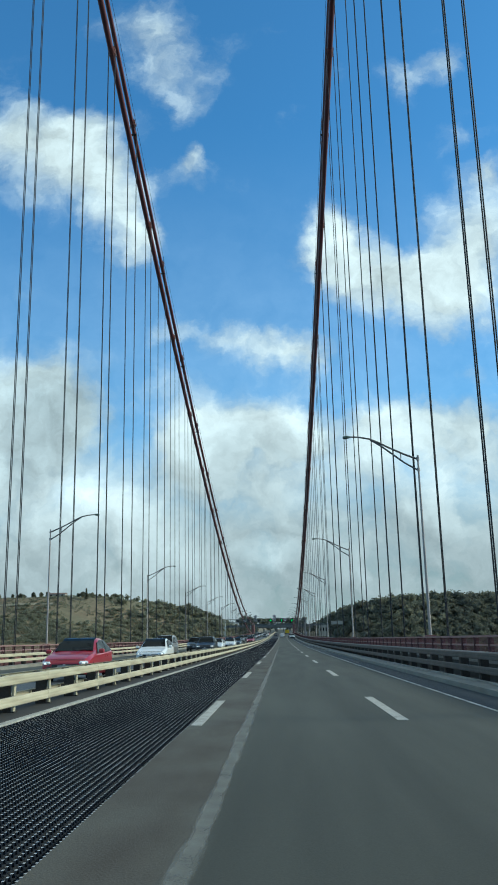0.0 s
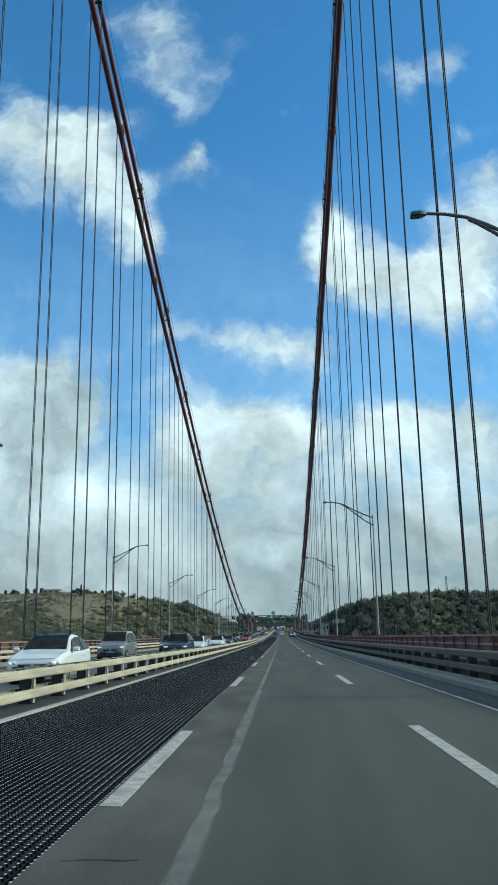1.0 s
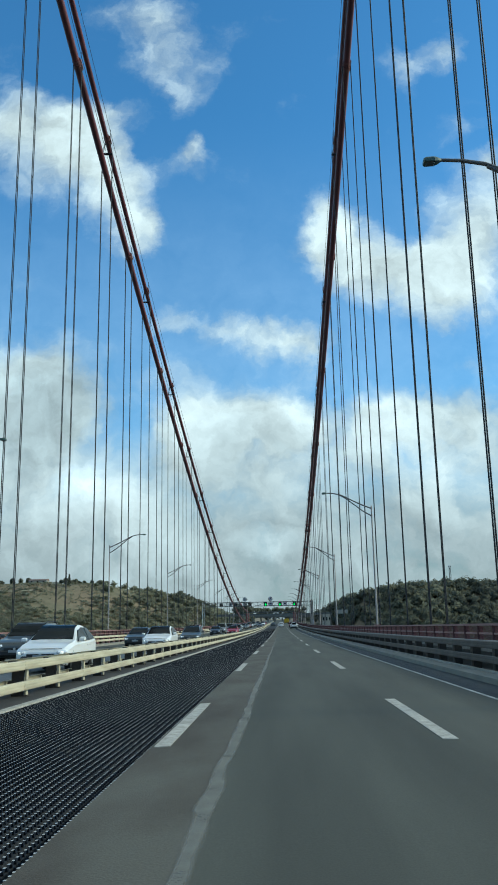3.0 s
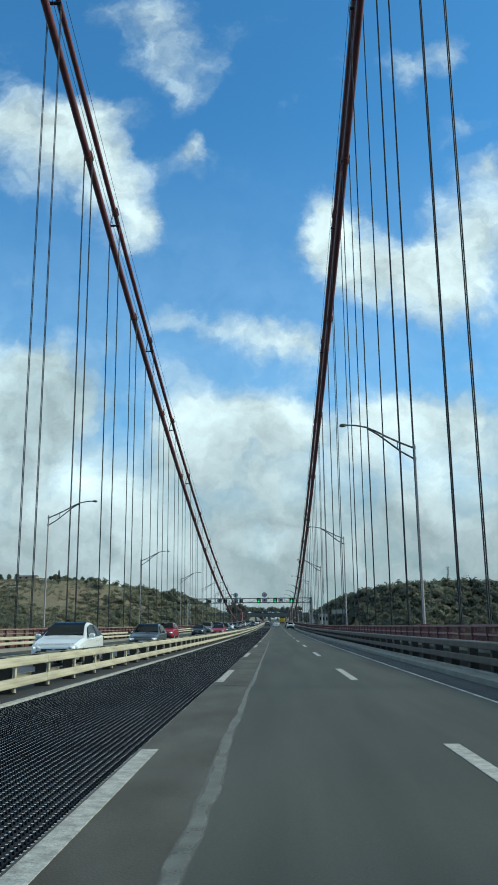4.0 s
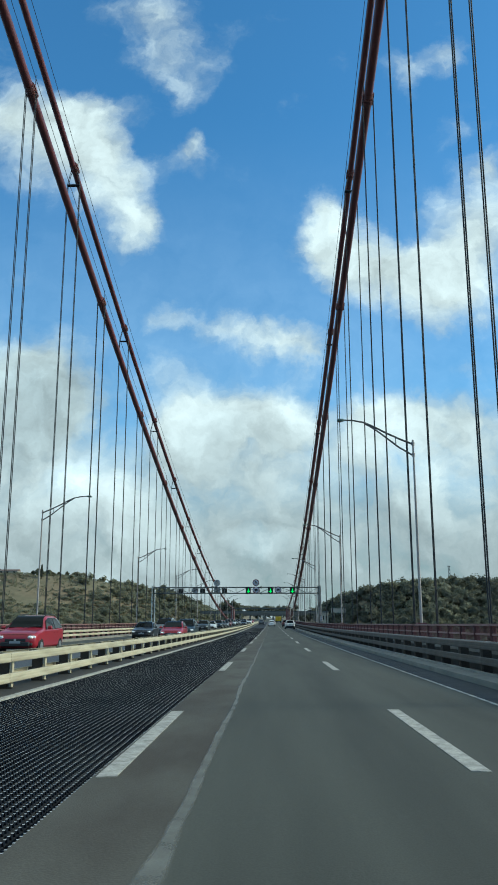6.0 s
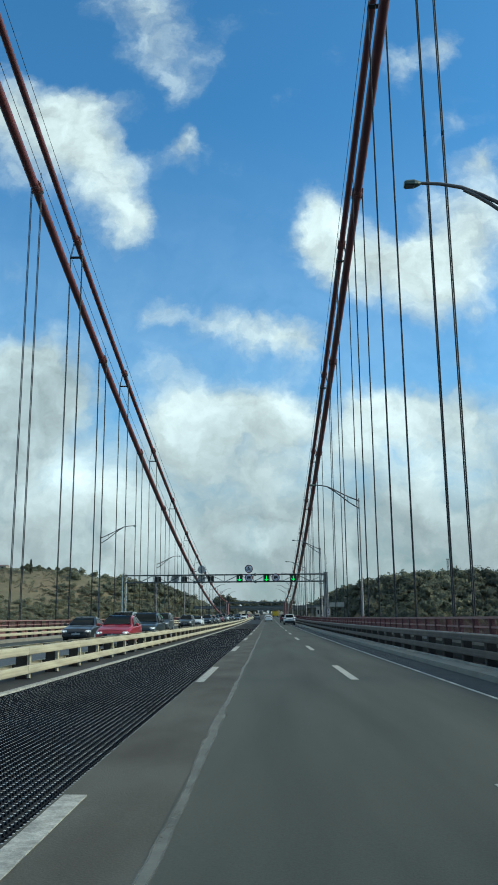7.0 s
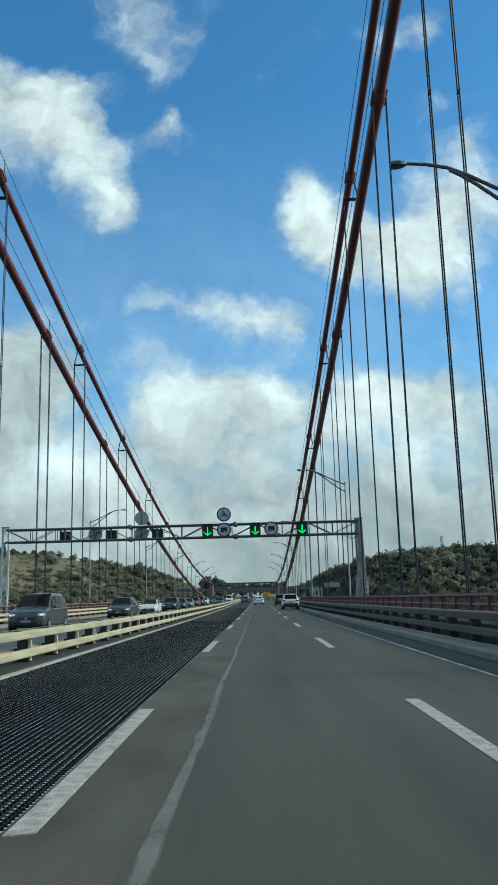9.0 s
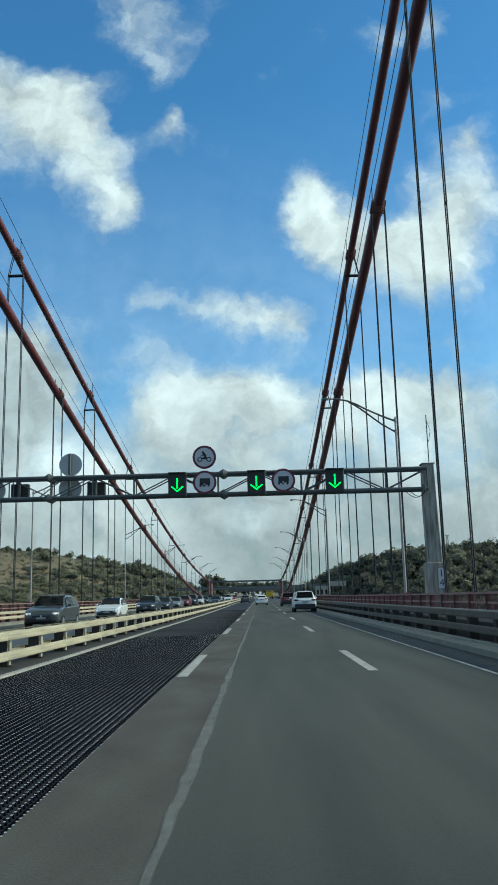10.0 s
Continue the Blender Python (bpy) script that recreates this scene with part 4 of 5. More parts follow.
def toll_plaza(y):
    z = deck(400)
    root = tagged(empty("toll_plaza", (0, y, z)), "long low toll plaza canopy across the road", "toll plaza")
    part("canopy", boxed((-5, 0, 5.3), (70, 10, 3.4), 0.1), CONCRETE, root)
    for i in range(11):
        part("booth", boxed((-38 + i * 6.6, 0, 1.5), (1.6, 5, 3.0), 0.05), WALL, root)
        part("post", boxed((-38 + i * 6.6, 0, 4.8), (0.5, 0.5, 4.2)), CONCRETE, root)


toll_plaza(820)


def overpass(y):
    z = deck(400)
    root = tagged(empty("overpass", (0, y, z)), "grey concrete overpass beyond the bridge", "overpass")
    part("span", boxed((-5, 0, 5.2), (90, 8, 1.0), 0.05), CONCRETE, root)
    for x in (-40, -22, -5.3, 12, 30):
        part("pier", boxed((x, 0, 2.3), (0.9, 5, 5.4), 0.05), CONCRETE, root)
    part("railing", boxed((-5, -3.9, 6.1), (90, 0.1, 0.9)), BEAM, root)


overpass(700)
for x0, x1, nm in ((mirror_x(14), 14, "road"),):
    strip(nm, x0, x1, Y1, 1500, -0.02, 0.3, ASPHALT, "wide asphalt road beyond the bridge", "road", step=60)


# ---- land ----
def smooth(a, b, v):
    t = min(max((v - a) / (b - a), 0), 1)
    return t * t * (3 - 2 * t)


def lerp_table(v, table):
    for (a, p), (b, q) in zip(table, table[1:]):
        if v <= b:
            return p + (q - p) * max(0.0, (v - a) / (b - a))
    return table[-1][1]


RIDGE_H = ((-2500, 40), (-700, 30), (-300, 22), (-170, 19), (-125, 18.8), (-95, 17.0), (-60, 11), (-38, 2.5), (-22, -3.5), (16, -3.5), (24, 0.5), (40, 7.5), (62, 11.5), (90, 11.6), (130, 10.4), (300, 14), (2500, 30))
RIDGE_Y = ((-2500, 500), (-300, 500), (-150, 505), (-60, 540), (-22, 520), (16, 515), (40, 480), (100, 470), (300, 450), (2500, 450))


K, Y_MID, Z_MID, LIFT = 1.8, 110.0, 1.1, 4.0


def hill(x, y):
    """The hills at less than half their size, nearer by as much."""
    h, ry = lerp_table(x, RIDGE_H), lerp_table(x, RIDGE_Y)
    n = noise.fractal(Vector((x * 0.012, y * 0.012, 0)), 1.0, 2.0, 4)
    flat = smooth(20, 60, abs(x + 5))
    h += n * 2.2 * flat
    if y < ry:
        drop = (ry - y) * (0.42 if x < 0 else 0.50)
        h -= drop if abs(x + 5) > 20 else drop * 3
    else:
        h -= (h + 3.5) * smooth(ry + 60, ry + 500, y) * 0.6
    return h


def spread(x, y, z):
    """A place of the small hills at its true distance."""
    return x * K, Y_MID + (y - Y_MID) * K, Z_MID + (z - Z_MID) * K + LIFT


def land(x, y):
    h = spread(0, 0, hill(x / K, Y_MID + (y - Y_MID) / K))[2]
    if y > Y1 - 6:
        f = smooth(22, 75, abs(x + 5))
        h = -3.6 + (max(h, -68.0) + 3.6) * f
    return max(h, -68.0)


def make_land():
    xs = [-4000, -2500, -1800, -1400, -1100] + [-920 + 23 * i for i in range(36)] + [-92 + 9 * i for i in range(21)] + [100 + 23 * i for i in range(36)] + [950, 1200, 1600, 2500, 4000]
    ys = [-900, -300, 0, 200, 300, 400, 460, 498, 500] + [520 + 20 * i for i in range(36)] + [1250 + 60 * i for i in range(12)] + [2100, 2500, 3200, 4600]
    verts = [(x, y, land(x, y)) for y in ys for x in xs]
    nx = len(xs)
    faces = [(j * nx + i, j * nx + i + 1, (j + 1) * nx + i + 1, (j + 1) * nx + i) for j in range(len(ys) - 1) for i in range(nx - 1)]
    me = bpy.data.meshes.new("ground")
    me.from_pydata(verts, [], faces)
    me.materials.append(GRASS)
    for p in me.polygons:
        p.use_smooth = True
    tagged(new("ground", me), "grassy hills on both sides of the river mouth", "ground", kind="structure")
    bm = boxed((0, 0, -66.4), (8000, 2400, 0.2))
    tagged(new("water", to_mesh(bm, WATER, False, "water")), "dark river far below the bridge", "water", kind="structure")


make_land()


def crown_core():
    bm = bmesh.new()
    bmesh.ops.create_icosphere(bm, subdivisions=2, radius=1.0)
    v = np.array([p.co[:] for p in bm.verts])
    f = np.array([[p.index for p in q.verts] for q in bm.faces])
    bm.free()
    return v, f


CORE_V, CORE_F = crown_core()


def foliage(name, spots, mat, label, seed, leaves, leaf, core=0.0):
    """Crowns of many loose leaf clumps, (x, y, z, radius, height) each; core: share of the radius filled by a lumpy inner mass."""
    rng = np.random.default_rng(seed)
    vs, fs = [], []
    base = 0
    for (x, y, z, r, h) in spots:
        n = leaves
        d = rng.normal(size=(n, 3))
        d /= np.linalg.norm(d, axis=1)[:, None]
        lob = 0.75 + 0.35 * np.sin(d[:, 0] * 3 + x) * np.cos(d[:, 2] * 4 + y)
        rad = (0.66 + 0.34 * rng.random(n)) * lob
        c = np.stack([x + d[:, 0] * r * rad, y + d[:, 1] * r * rad, z + h * 0.55 + d[:, 2] * h * 0.5 * rad], 1)
        a = rng.normal(size=(n, 3))
        a /= np.linalg.norm(a, axis=1)[:, None]
        b = np.cross(a, rng.normal(size=(n, 3)))
        b /= np.linalg.norm(b, axis=1)[:, None]
        s = (leaf * (0.6 + 0.8 * rng.random(n)))[:, None]
        vs.append(np.stack([c - a * s, c + b * s * 0.7, c + a * s, c - b * s * 0.7], 1).reshape(-1, 3))
        fs.extend((np.arange(4 * n).reshape(n, 4) + base).tolist())
        base += 4 * n
        if core:
            lump = core * (0.78 + 0.36 * np.sin(CORE_V[:, 0] * 3 + x) * np.cos(CORE_V[:, 2] * 4 + y) + 0.22 * (rng.random(len(CORE_V)) - 0.5))
            vs.append(np.stack([x + CORE_V[:, 0] * r * lump, y + CORE_V[:, 1] * r * lump, z + h * 0.52 + CORE_V[:, 2] * h * 0.5 * lump], 1))
            fs.extend((CORE_F + base).tolist())
            base += len(CORE_V)
    me = bpy.data.meshes.new(name)
    me.from_pydata(np.concatenate(vs).tolist(), [], fs)
    me.materials.append(mat)
    me.polygons.foreach_set("use_smooth", [True] * len(me.polygons))
    return tagged(new(name, me), label, "woods" if "wood" in name else "shrubs", kind="stuff")


def grown(spots):
    return [(*spread(x, y, z), r * K, h * K) for x, y, z, r, h in spots]


def scatter():
    rng = random.Random(11)
    woods, light, shrubs, grove = [], [], [], []
    while len(woods) < 3000:
        x = rng.uniform(20, 175)
        ry = lerp_table(x, RIDGE_Y)
        y = ry - 130 * rng.random() ** 1.1 + 25 * rng.random()
        r = rng.uniform(1.5, 3.9)
        spot = (x, y, hill(x, y) - 0.8, r, r * rng.uniform(1.3, 1.8))
        bright = rng.random() < 0.04 + 0.5 * smooth(16, 5, abs(x - 70)) * smooth(30, 8, abs(y - ry + 12))
        (light if bright else woods).append(spot)
    while len(grove) < 460:
        x = rng.uniform(-125, -24)
        ry = lerp_table(x, RIDGE_Y)
        y = ry - rng.uniform(-40, 60)
        if rng.random() > smooth(-105, -45, x):
            continue
        r = rng.uniform(1.2, 2.8)
        grove.append((x, y, hill(x, y) - 0.8, r, r * rng.uniform(1.4, 2.0)))
    while len(shrubs) < 3000:
        x = rng.uniform(-330, -30)
        ry = lerp_table(x, RIDGE_Y)
        t = rng.random()
        y = ry - 62 * t + 4
        open_grass = smooth(-72, -100, x)
        keep = 0.95 * noise.noise(Vector((x * 0.04, y * 0.06, 4))) + 2.0 * (t - 0.12 - 0.36 * open_grass)
        if keep < rng.uniform(-0.3, 0.3):
            continue
        r = rng.uniform(0.8, 2.2) * (0.75 + 0.7 * t)
        shrubs.append((x, y, hill(x, y) - 0.3, r, r * rng.uniform(0.65, 1.05)))
    far = []
    for _ in range(34):
        x, y, r = rng.uniform(-75, -24), rng.uniform(600, 690), rng.uniform(3, 4.6)
        far.append((x, y, land(x, y) - 1.0, r, r * 2.1))
    for _ in range(85):
        x, y, r = rng.uniform(-40, -25.5), rng.uniform(760, 810), rng.uniform(2.2, 3.8)
        far.append((x, y, -4.0 + rng.uniform(0, 12.5), r, r * 2.2))
    while len(far) < 330:
        x, y, r = rng.uniform(-110, 90), rng.uniform(870, 960), rng.uniform(2.5, 4.2)
        if -30 < x < 20:
            continue
        far.append((x, y, land(x, y) - 1.5 + rng.uniform(0, 5), r, r * 1.9))
    for _ in range(90):
        x, y, r = rng.uniform(-60, 45), rng.uniform(1515, 1560), rng.uniform(3.5, 6.0)
        far.append((x, y, land(x, y) + 12.0 + rng.uniform(0, 4), r, r * 2.0))
    for _ in range(70):
        x, y, r = rng.uniform(-60, 45), rng.uniform(1515, 1560), rng.uniform(3.5, 6.0)
        far.append((x, y, land(x, y) + rng.uniform(0, 10), r, r * 2.0))
    foliage("far_woods", far, LEAF_DARK, "dark green trees beyond the end of the bridge", 15, 80, 0.7, 0.7)
    scrub = []
    while len(scrub) < 9000:
        x = rng.uniform(-330, -28)
        y = lerp_table(x, RIDGE_Y) - 64 * rng.random() + 6
        if noise.noise(Vector((x * 0.05, y * 0.09, 9))) < rng.uniform(-0.4, 0.4):
            continue
        r = rng.uniform(0.3, 0.8) if x < -80 else rng.uniform(0.35, 1.0)
        scrub.append((x, y, hill(x, y) - 0.25, r * 1.3, r * 1.1))
    foliage("scrub", grown(scrub), LEAF_SHRUB, "low olive scrub and dry grass tufts on the slope", 9, 9, 0.28 * K)
    foliage("hill_woods", grown(grove), LEAF_SHRUB, "olive green trees on the far end of the slope", 8, 100, 0.46 * K, 0.64)
    foliage("woods", grown(woods), LEAF_DARK, "dark green woods on the hillside", 3, 92, 0.47 * K, 0.66)
    foliage("light_woods", grown(light), LEAF_SHRUB, "paler green trees among the dark woods", 6, 84, 0.5 * K, 0.64)
    foliage("shrubs", grown(shrubs), LEAF_SHRUB, "grey olive shrubs thick over the lower slope", 4, 58, 0.38 * K)


scatter()


# ---- vehicles ----
def car_paint(name, colour, metal=0.3):
    return material(name, colour, 0.30, metal, 0.05, 1.0, 12, 0, None, 0.5, 0, 0.5)


PAINTS = {
    "white": car_paint("white_car_paint", (0.70, 0.70, 0.69), 0.0), "red": car_paint("red_car_paint", (0.32, 0.014, 0.028), 0.1),
    "grey": car_paint("grey_car_paint", (0.060, 0.068, 0.070), 0.1), "black": car_paint("black_car_paint", (0.022, 0.024, 0.028), 0.1),
    "silver": car_paint("silver_car_paint", (0.20, 0.20, 0.195), 0.2), "blue": car_paint("dark_blue_car_paint", (0.018, 0.028, 0.036), 0.1),
    "maroon": car_paint("maroon_car_paint", (0.14, 0.02, 0.025), 0.1), "yellow": car_paint("yellow_truck_paint", (0.60, 0.38, 0.02), 0.0),
}
# stations from nose to tail: y, sill, belt line, top, half width at belt, half width at top
SUV_STATIONS = (
    (2.22, 0.42, 0.62, 0.66, 0.62, 0.50), (2.10, 0.30, 0.78, 0.84, 0.84, 0.70), (1.70, 0.26, 0.92, 0.98, 0.91, 0.78), (0.95, 0.26, 1.00, 1.08, 0.93, 0.80),
    (0.35, 0.26, 1.02, 1.50, 0.93, 0.66), (-0.10, 0.26, 1.03, 1.64, 0.93, 0.64), (-1.20, 0.26, 1.06, 1.64, 0.93, 0.63), (-1.84, 0.28, 1.08, 1.57, 0.92, 0.61), (-2.14, 0.34, 1.02, 1.10, 0.89, 0.68), (-2.24, 0.48, 0.88, 0.96, 0.80, 0.66),
)
HATCH_STATIONS = (
    (2.02, 0.40, 0.55, 0.60, 0.60, 0.48), (1.90, 0.26, 0.68, 0.74, 0.80, 0.66), (1.45, 0.20, 0.80, 0.88, 0.86, 0.72), (0.85, 0.20, 0.88, 0.98, 0.87, 0.74),
    (0.15, 0.20, 0.90, 1.36, 0.88, 0.62), (-0.30, 0.20, 0.92, 1.47, 0.88, 0.60), (-1.10, 0.20, 0.95, 1.45, 0.88, 0.58), (-1.62, 0.24, 0.98, 1.32, 0.86, 0.56), (-1.92, 0.30, 0.96, 1.04, 0.83, 0.62), (-2.02, 0.44, 0.80, 0.86, 0.76, 0.60),
)
SEDAN_STATIONS = (
    (2.28, 0.38, 0.54, 0.58, 0.62, 0.50), (2.15, 0.24, 0.68, 0.74, 0.82, 0.68), (1.60, 0.20, 0.80, 0.86, 0.88, 0.74), (0.95, 0.20, 0.87, 0.95, 0.89, 0.76),
    (0.20, 0.20, 0.90, 1.33, 0.90, 0.62), (-0.30, 0.20, 0.91, 1.43, 0.90, 0.60), (-0.95, 0.20, 0.93, 1.39, 0.90, 0.58), (-1.60, 0.22, 0.95, 1.02, 0.88, 0.70), (-2.15, 0.28, 0.92, 0.98, 0.84, 0.68), (-2.28, 0.44, 0.76, 0.82, 0.78, 0.62),
)
VAN_STATIONS = (
    (2.20, 0.42, 0.66, 0.72, 0.68, 0.56), (2.08, 0.28, 0.86, 0.92, 0.86, 0.72), (1.70, 0.24, 0.98, 1.06, 0.90, 0.78), (1.20, 0.24, 1.05, 1.16, 0.92, 0.80),
    (0.50, 0.24, 1.08, 1.66, 0.92, 0.70), (0.05, 0.24, 1.08, 1.80, 0.92, 0.70), (-1.30, 0.24, 1.10, 1.82, 0.92, 0.69), (-1.95, 0.28, 1.10, 1.76, 0.91, 0.67), (-2.18, 0.34, 1.08, 1.30, 0.89, 0.72), (-2.25, 0.48, 0.90, 0.98, 0.82, 0.70),
)
SHAPES = {"suv": SUV_STATIONS, "hatch": HATCH_STATIONS, "sedan": SEDAN_STATIONS, "van": VAN_STATIONS}


def station(stations, f):
    """The outline at a fractional place between stations, on a smooth curve through them."""
    i = min(int(f), len(stations) - 2)
    u = f - i
    p = [stations[min(max(i + k, 0), len(stations) - 1)] for k in (-1, 0, 1, 2)]
    return tuple(0.5 * (2 * b + (c - a) * u + (2 * a - 5 * b + 4 * c - d) * u * u + (3 * b - a - 3 * c + d) * u ** 3) for a, b, c, d in zip(*p))


def hull(stations):
    bm = bmesh.new()
    rings = []
    for y, lo, belt, top, w, wt in [station(stations, k / 3) for k in range(3 * (len(stations) - 1) + 1)]:
        half = [(w * 0.86, lo), (w * 0.97, lo + 0.10), (w * 1.0, lo + (belt - lo) * 0.55), (w * 0.985, belt - 0.04), (w * 0.95, belt), (wt + (w * 0.95 - wt) * 0.18, belt + (top - belt) * 0.82), (wt * 0.9, top - 0.02), (wt * 0.55, top)]
        ring = [(-x, z) for x, z in half] + [(x, z) for x, z in reversed(half)]
        rings.append([bm.verts.new((x, y, z)) for x, z in ring])
    m = len(rings[0])
    for a, b in zip(rings, rings[1:]):
        for k in range(m):
            bm.faces.new((a[k], a[(k + 1) % m], b[(k + 1) % m], b[k]))
    bm.faces.new(rings[0]), bm.faces.new(rings[-1][::-1])
    bmesh.ops.recalc_face_normals(bm, faces=bm.faces)
    for e in bm.edges:
        e.smooth = len(e.link_faces) == 2 and e.calc_face_angle(0.0) < 0.5
    return bm


def pane(points, out):
    """A slightly thick pane through the given corners, pushed outwards."""
    bm = bmesh.new()
    o = Vector(out)
    a = [bm.verts.new(Vector(p) + o * 0.012) for p in points]
    b = [bm.verts.new(Vector(p) - o * 0.02) for p in points]
    n = len(points)
    bm.faces.new(a), bm.faces.new(b[::-1])
    for k in range(n):
        bm.faces.new((a[k], b[k], b[(k + 1) % n], a[(k + 1) % n]))
    bmesh.ops.recalc_face_normals(bm, faces=bm.faces)
    return bm


def bent_pane(rows, out):
    """A thick pane over several rows of corners: (half width, y, z) each."""
    bm = bmesh.new()
    o = Vector(out)
    front = [[bm.verts.new(Vector((f * w, y, z)) + o * 0.03) for f in (-1, -0.6, 0.6, 1)] for w, y, z in rows]
    back = [[bm.verts.new(Vector((f * w, y, z)) - o * 0.01) for f in (-1, -0.6, 0.6, 1)] for w, y, z in rows]
    for g in (front, back):
        for a, b in zip(g, g[1:]):
            for k in range(3):
                bm.faces.new((a[k], a[k + 1], b[k + 1], b[k]))
    loop = lambda g: g[0] + [r[-1] for r in g[1:-1]] + g[-1][::-1] + [r[0] for r in g[1:-1]][::-1]
    f, b = loop(front), loop(back)
    for k in range(len(f)):
        bm.faces.new((f[k], f[(k + 1) % len(f)], b[(k + 1) % len(f)], b[k]))
    bmesh.ops.recalc_face_normals(bm, faces=bm.faces)
    return bm


def make_car(shape, colour, label, group):
    """Nose towards +y."""
    st = SHAPES[shape]
    root = tagged(empty("car"), label, "car", group)
    body = part("body", hull(st), PAINTS[colour], root, "", True)
    s3, s4, s5, s6, s7, s8 = st[3], st[4], st[5], st[6], st[7], st[8]

    def side(s, f):
        y, lo, belt, top, w, wt = s
        x = w * 0.95 + (wt - w * 0.95) * f * 0.9
        return x, y, belt + 0.02 + (top - belt) * f * 0.86

    rows = [(r[5] * 0.94, r[0], r[3] - 0.012) for r in (station(st, f) for f in (3.12, 3.4, 3.7, 4.0, 4.35, 4.75))]
    part("windscreen", bent_pane(rows, (0, 0.5, 0.85)), GLASS, root, "dark glass windscreen")
    back = {"sedan": (6.15, 6.4, 6.65, 6.9), "suv": (7.02, 7.3, 7.6, 7.93)}.get(shape, (6.95, 7.2, 7.45, 7.75))
    rows = [(r[5] * 0.98, r[0], r[3] - 0.012) for r in (station(st, f) for f in back)]
    part("rear_window", bent_pane(rows, (0, -0.8, 0.6)), GLASS, root, "dark glass rear window")
    for sx in (-1, 1):
        def q(s, f):
            x, y, z = side(s, f)
            return (sx * (x + 0.022), y, z)
        mid_s = tuple(a + (b - a) * 0.45 for a, b in zip(s5, s6))
        part("side_window", pane([q(s3, 0.1)[:1] + (s3[0] - 0.18,) + (s3[2] + 0.05,), q(mid_s, 0.0), q(mid_s, 0.93), q(s5, 0.93), q(s4, 0.93)], (sx, 0, 0.25)), GLASS, root)
        lastw = s7 if shape != "sedan" else s6
        part("side_window", pane([(q(mid_s, 0)[0], q(mid_s, 0)[1] - 0.08, q(mid_s, 0)[2]), q(lastw, 0.0), q(lastw, 0.8), q(s6, 0.93), (q(mid_s, 0.93)[0], q(mid_s, 0.93)[1] - 0.08, q(mid_s, 0.93)[2])], (sx, 0, 0.25)), GLASS, root)
        mx = s3[4] + 0.10
        part("wing_mirror", boxed((sx * mx, s3[0] - 0.25, s3[2] + 0.12), (0.20, 0.12, 0.15), 0.04), PAINTS[colour], root)
        y, lo, belt, top, w, wt = st[1]
        lamp = part("headlight", boxed((sx * w * 0.77, y - 0.02, belt - 0.06), (w * 0.40, 0.28, 0.13), 0.05, Matrix.Rotation(radians(-sx * 24), 4, "Z")), HEADLIGHT, root, "clear glass headlight")
        part("bulb", boxed((sx * w * 0.80, y + 0.10, belt - 0.065), (0.15, 0.06, 0.07), 0.02), LAMP_ON, lamp, "lit lamp")
        part("fog_lamp", boxed((sx * w * 0.72, y + 0.05, lo + 0.14), (0.24, 0.16, 0.11), 0.03), TRIM, root)
        for dy in (mid_s[0] + 0.12, s6[0] + 0.22):
            part("door_handle", boxed((sx * (s5[4] * 1.0), dy, s5[2] - 0.12), (0.035, 0.16, 0.03), 0.008), PAINTS[colour], root)
        y, lo, belt, top, w, wt = s8
        part("tail_light", boxed((sx * w * 0.78, y - 0.07, belt - 0.07), (w * 0.44, 0.16, 0.12), 0.04, Matrix.Rotation(radians(sx * 14), 4, "Z")), TAILLIGHT, root, "red tail light")
        for wy in (st[2][0] - 0.22, st[7][0] + 0.42 if shape == "sedan" else st[7][0] + 0.30):
            part("wheel_arch", rod(bmesh.new(), (sx * (w - 0.05), wy, 0.36), (sx * (w + 0.012), wy, 0.36), 0.40, None, 22), TRIM, root, "dark wheel arch")
            wheel = part("wheel", rod(bmesh.new(), (sx * (w - 0.20), wy, 0.33), (sx * (w + 0.03), wy, 0.33), 0.33, None, 22), TYRE, root, "black rubber tyre on an alloy rim")
            bm = rod(bmesh.new(), (sx * (w + 0.0), wy, 0.33), (sx * (w + 0.04), wy, 0.33), 0.21, 0.19, 10)
            part("rim", bm, RIM, wheel)
    y, lo, belt, top, w, wt = st[0]
    grille = part("grille", boxed((0, st[1][0] + 0.055, belt - 0.02), (0.92, 0.15, 0.15), 0.03), TRIM, root, "black grille")
    part("badge", rod(bmesh.new(), (0, st[1][0] + 0.12, belt - 0.01), (0, st[1][0] + 0.145, belt - 0.01), 0.05, None, 12), RIM, grille, "small round chrome badge")
    part("air_intake", boxed((0, st[1][0] + 0.08, lo + 0.02), (1.24, 0.16, 0.20), 0.04), TRIM, root, "wide dark lower air intake")
    part("bonnet_gap", boxed((0, st[1][0] + 0.035, st[1][3] + 0.0), (1.3, 0.02, 0.012)), SEAM, root)
    for sx in (-1, 1):
        part("wiper", rod(bmesh.new(), (sx * 0.1, s3[0] + 0.0, s3[3] + 0.035), (sx * 0.1 - 0.55, s3[0] - 0.12, s3[3] + 0.12), 0.012, None, 5), TRIM, root)
    part("number_plate", boxed((0, st[1][0] + 0.165, lo + 0.10), (0.46, 0.02, 0.10)), PLATE, root)
    if shape == "suv":
        part("rear_bumper", boxed((0, st[-2][0] - 0.06, 0.45), (1.66, 0.20, 0.40), 0.06), TRIM, root, "black plastic rear bumper")
        part("roof_spoiler", boxed((0, -1.86, 1.59), (1.16, 0.26, 0.05), 0.02), PAINTS[colour], root)
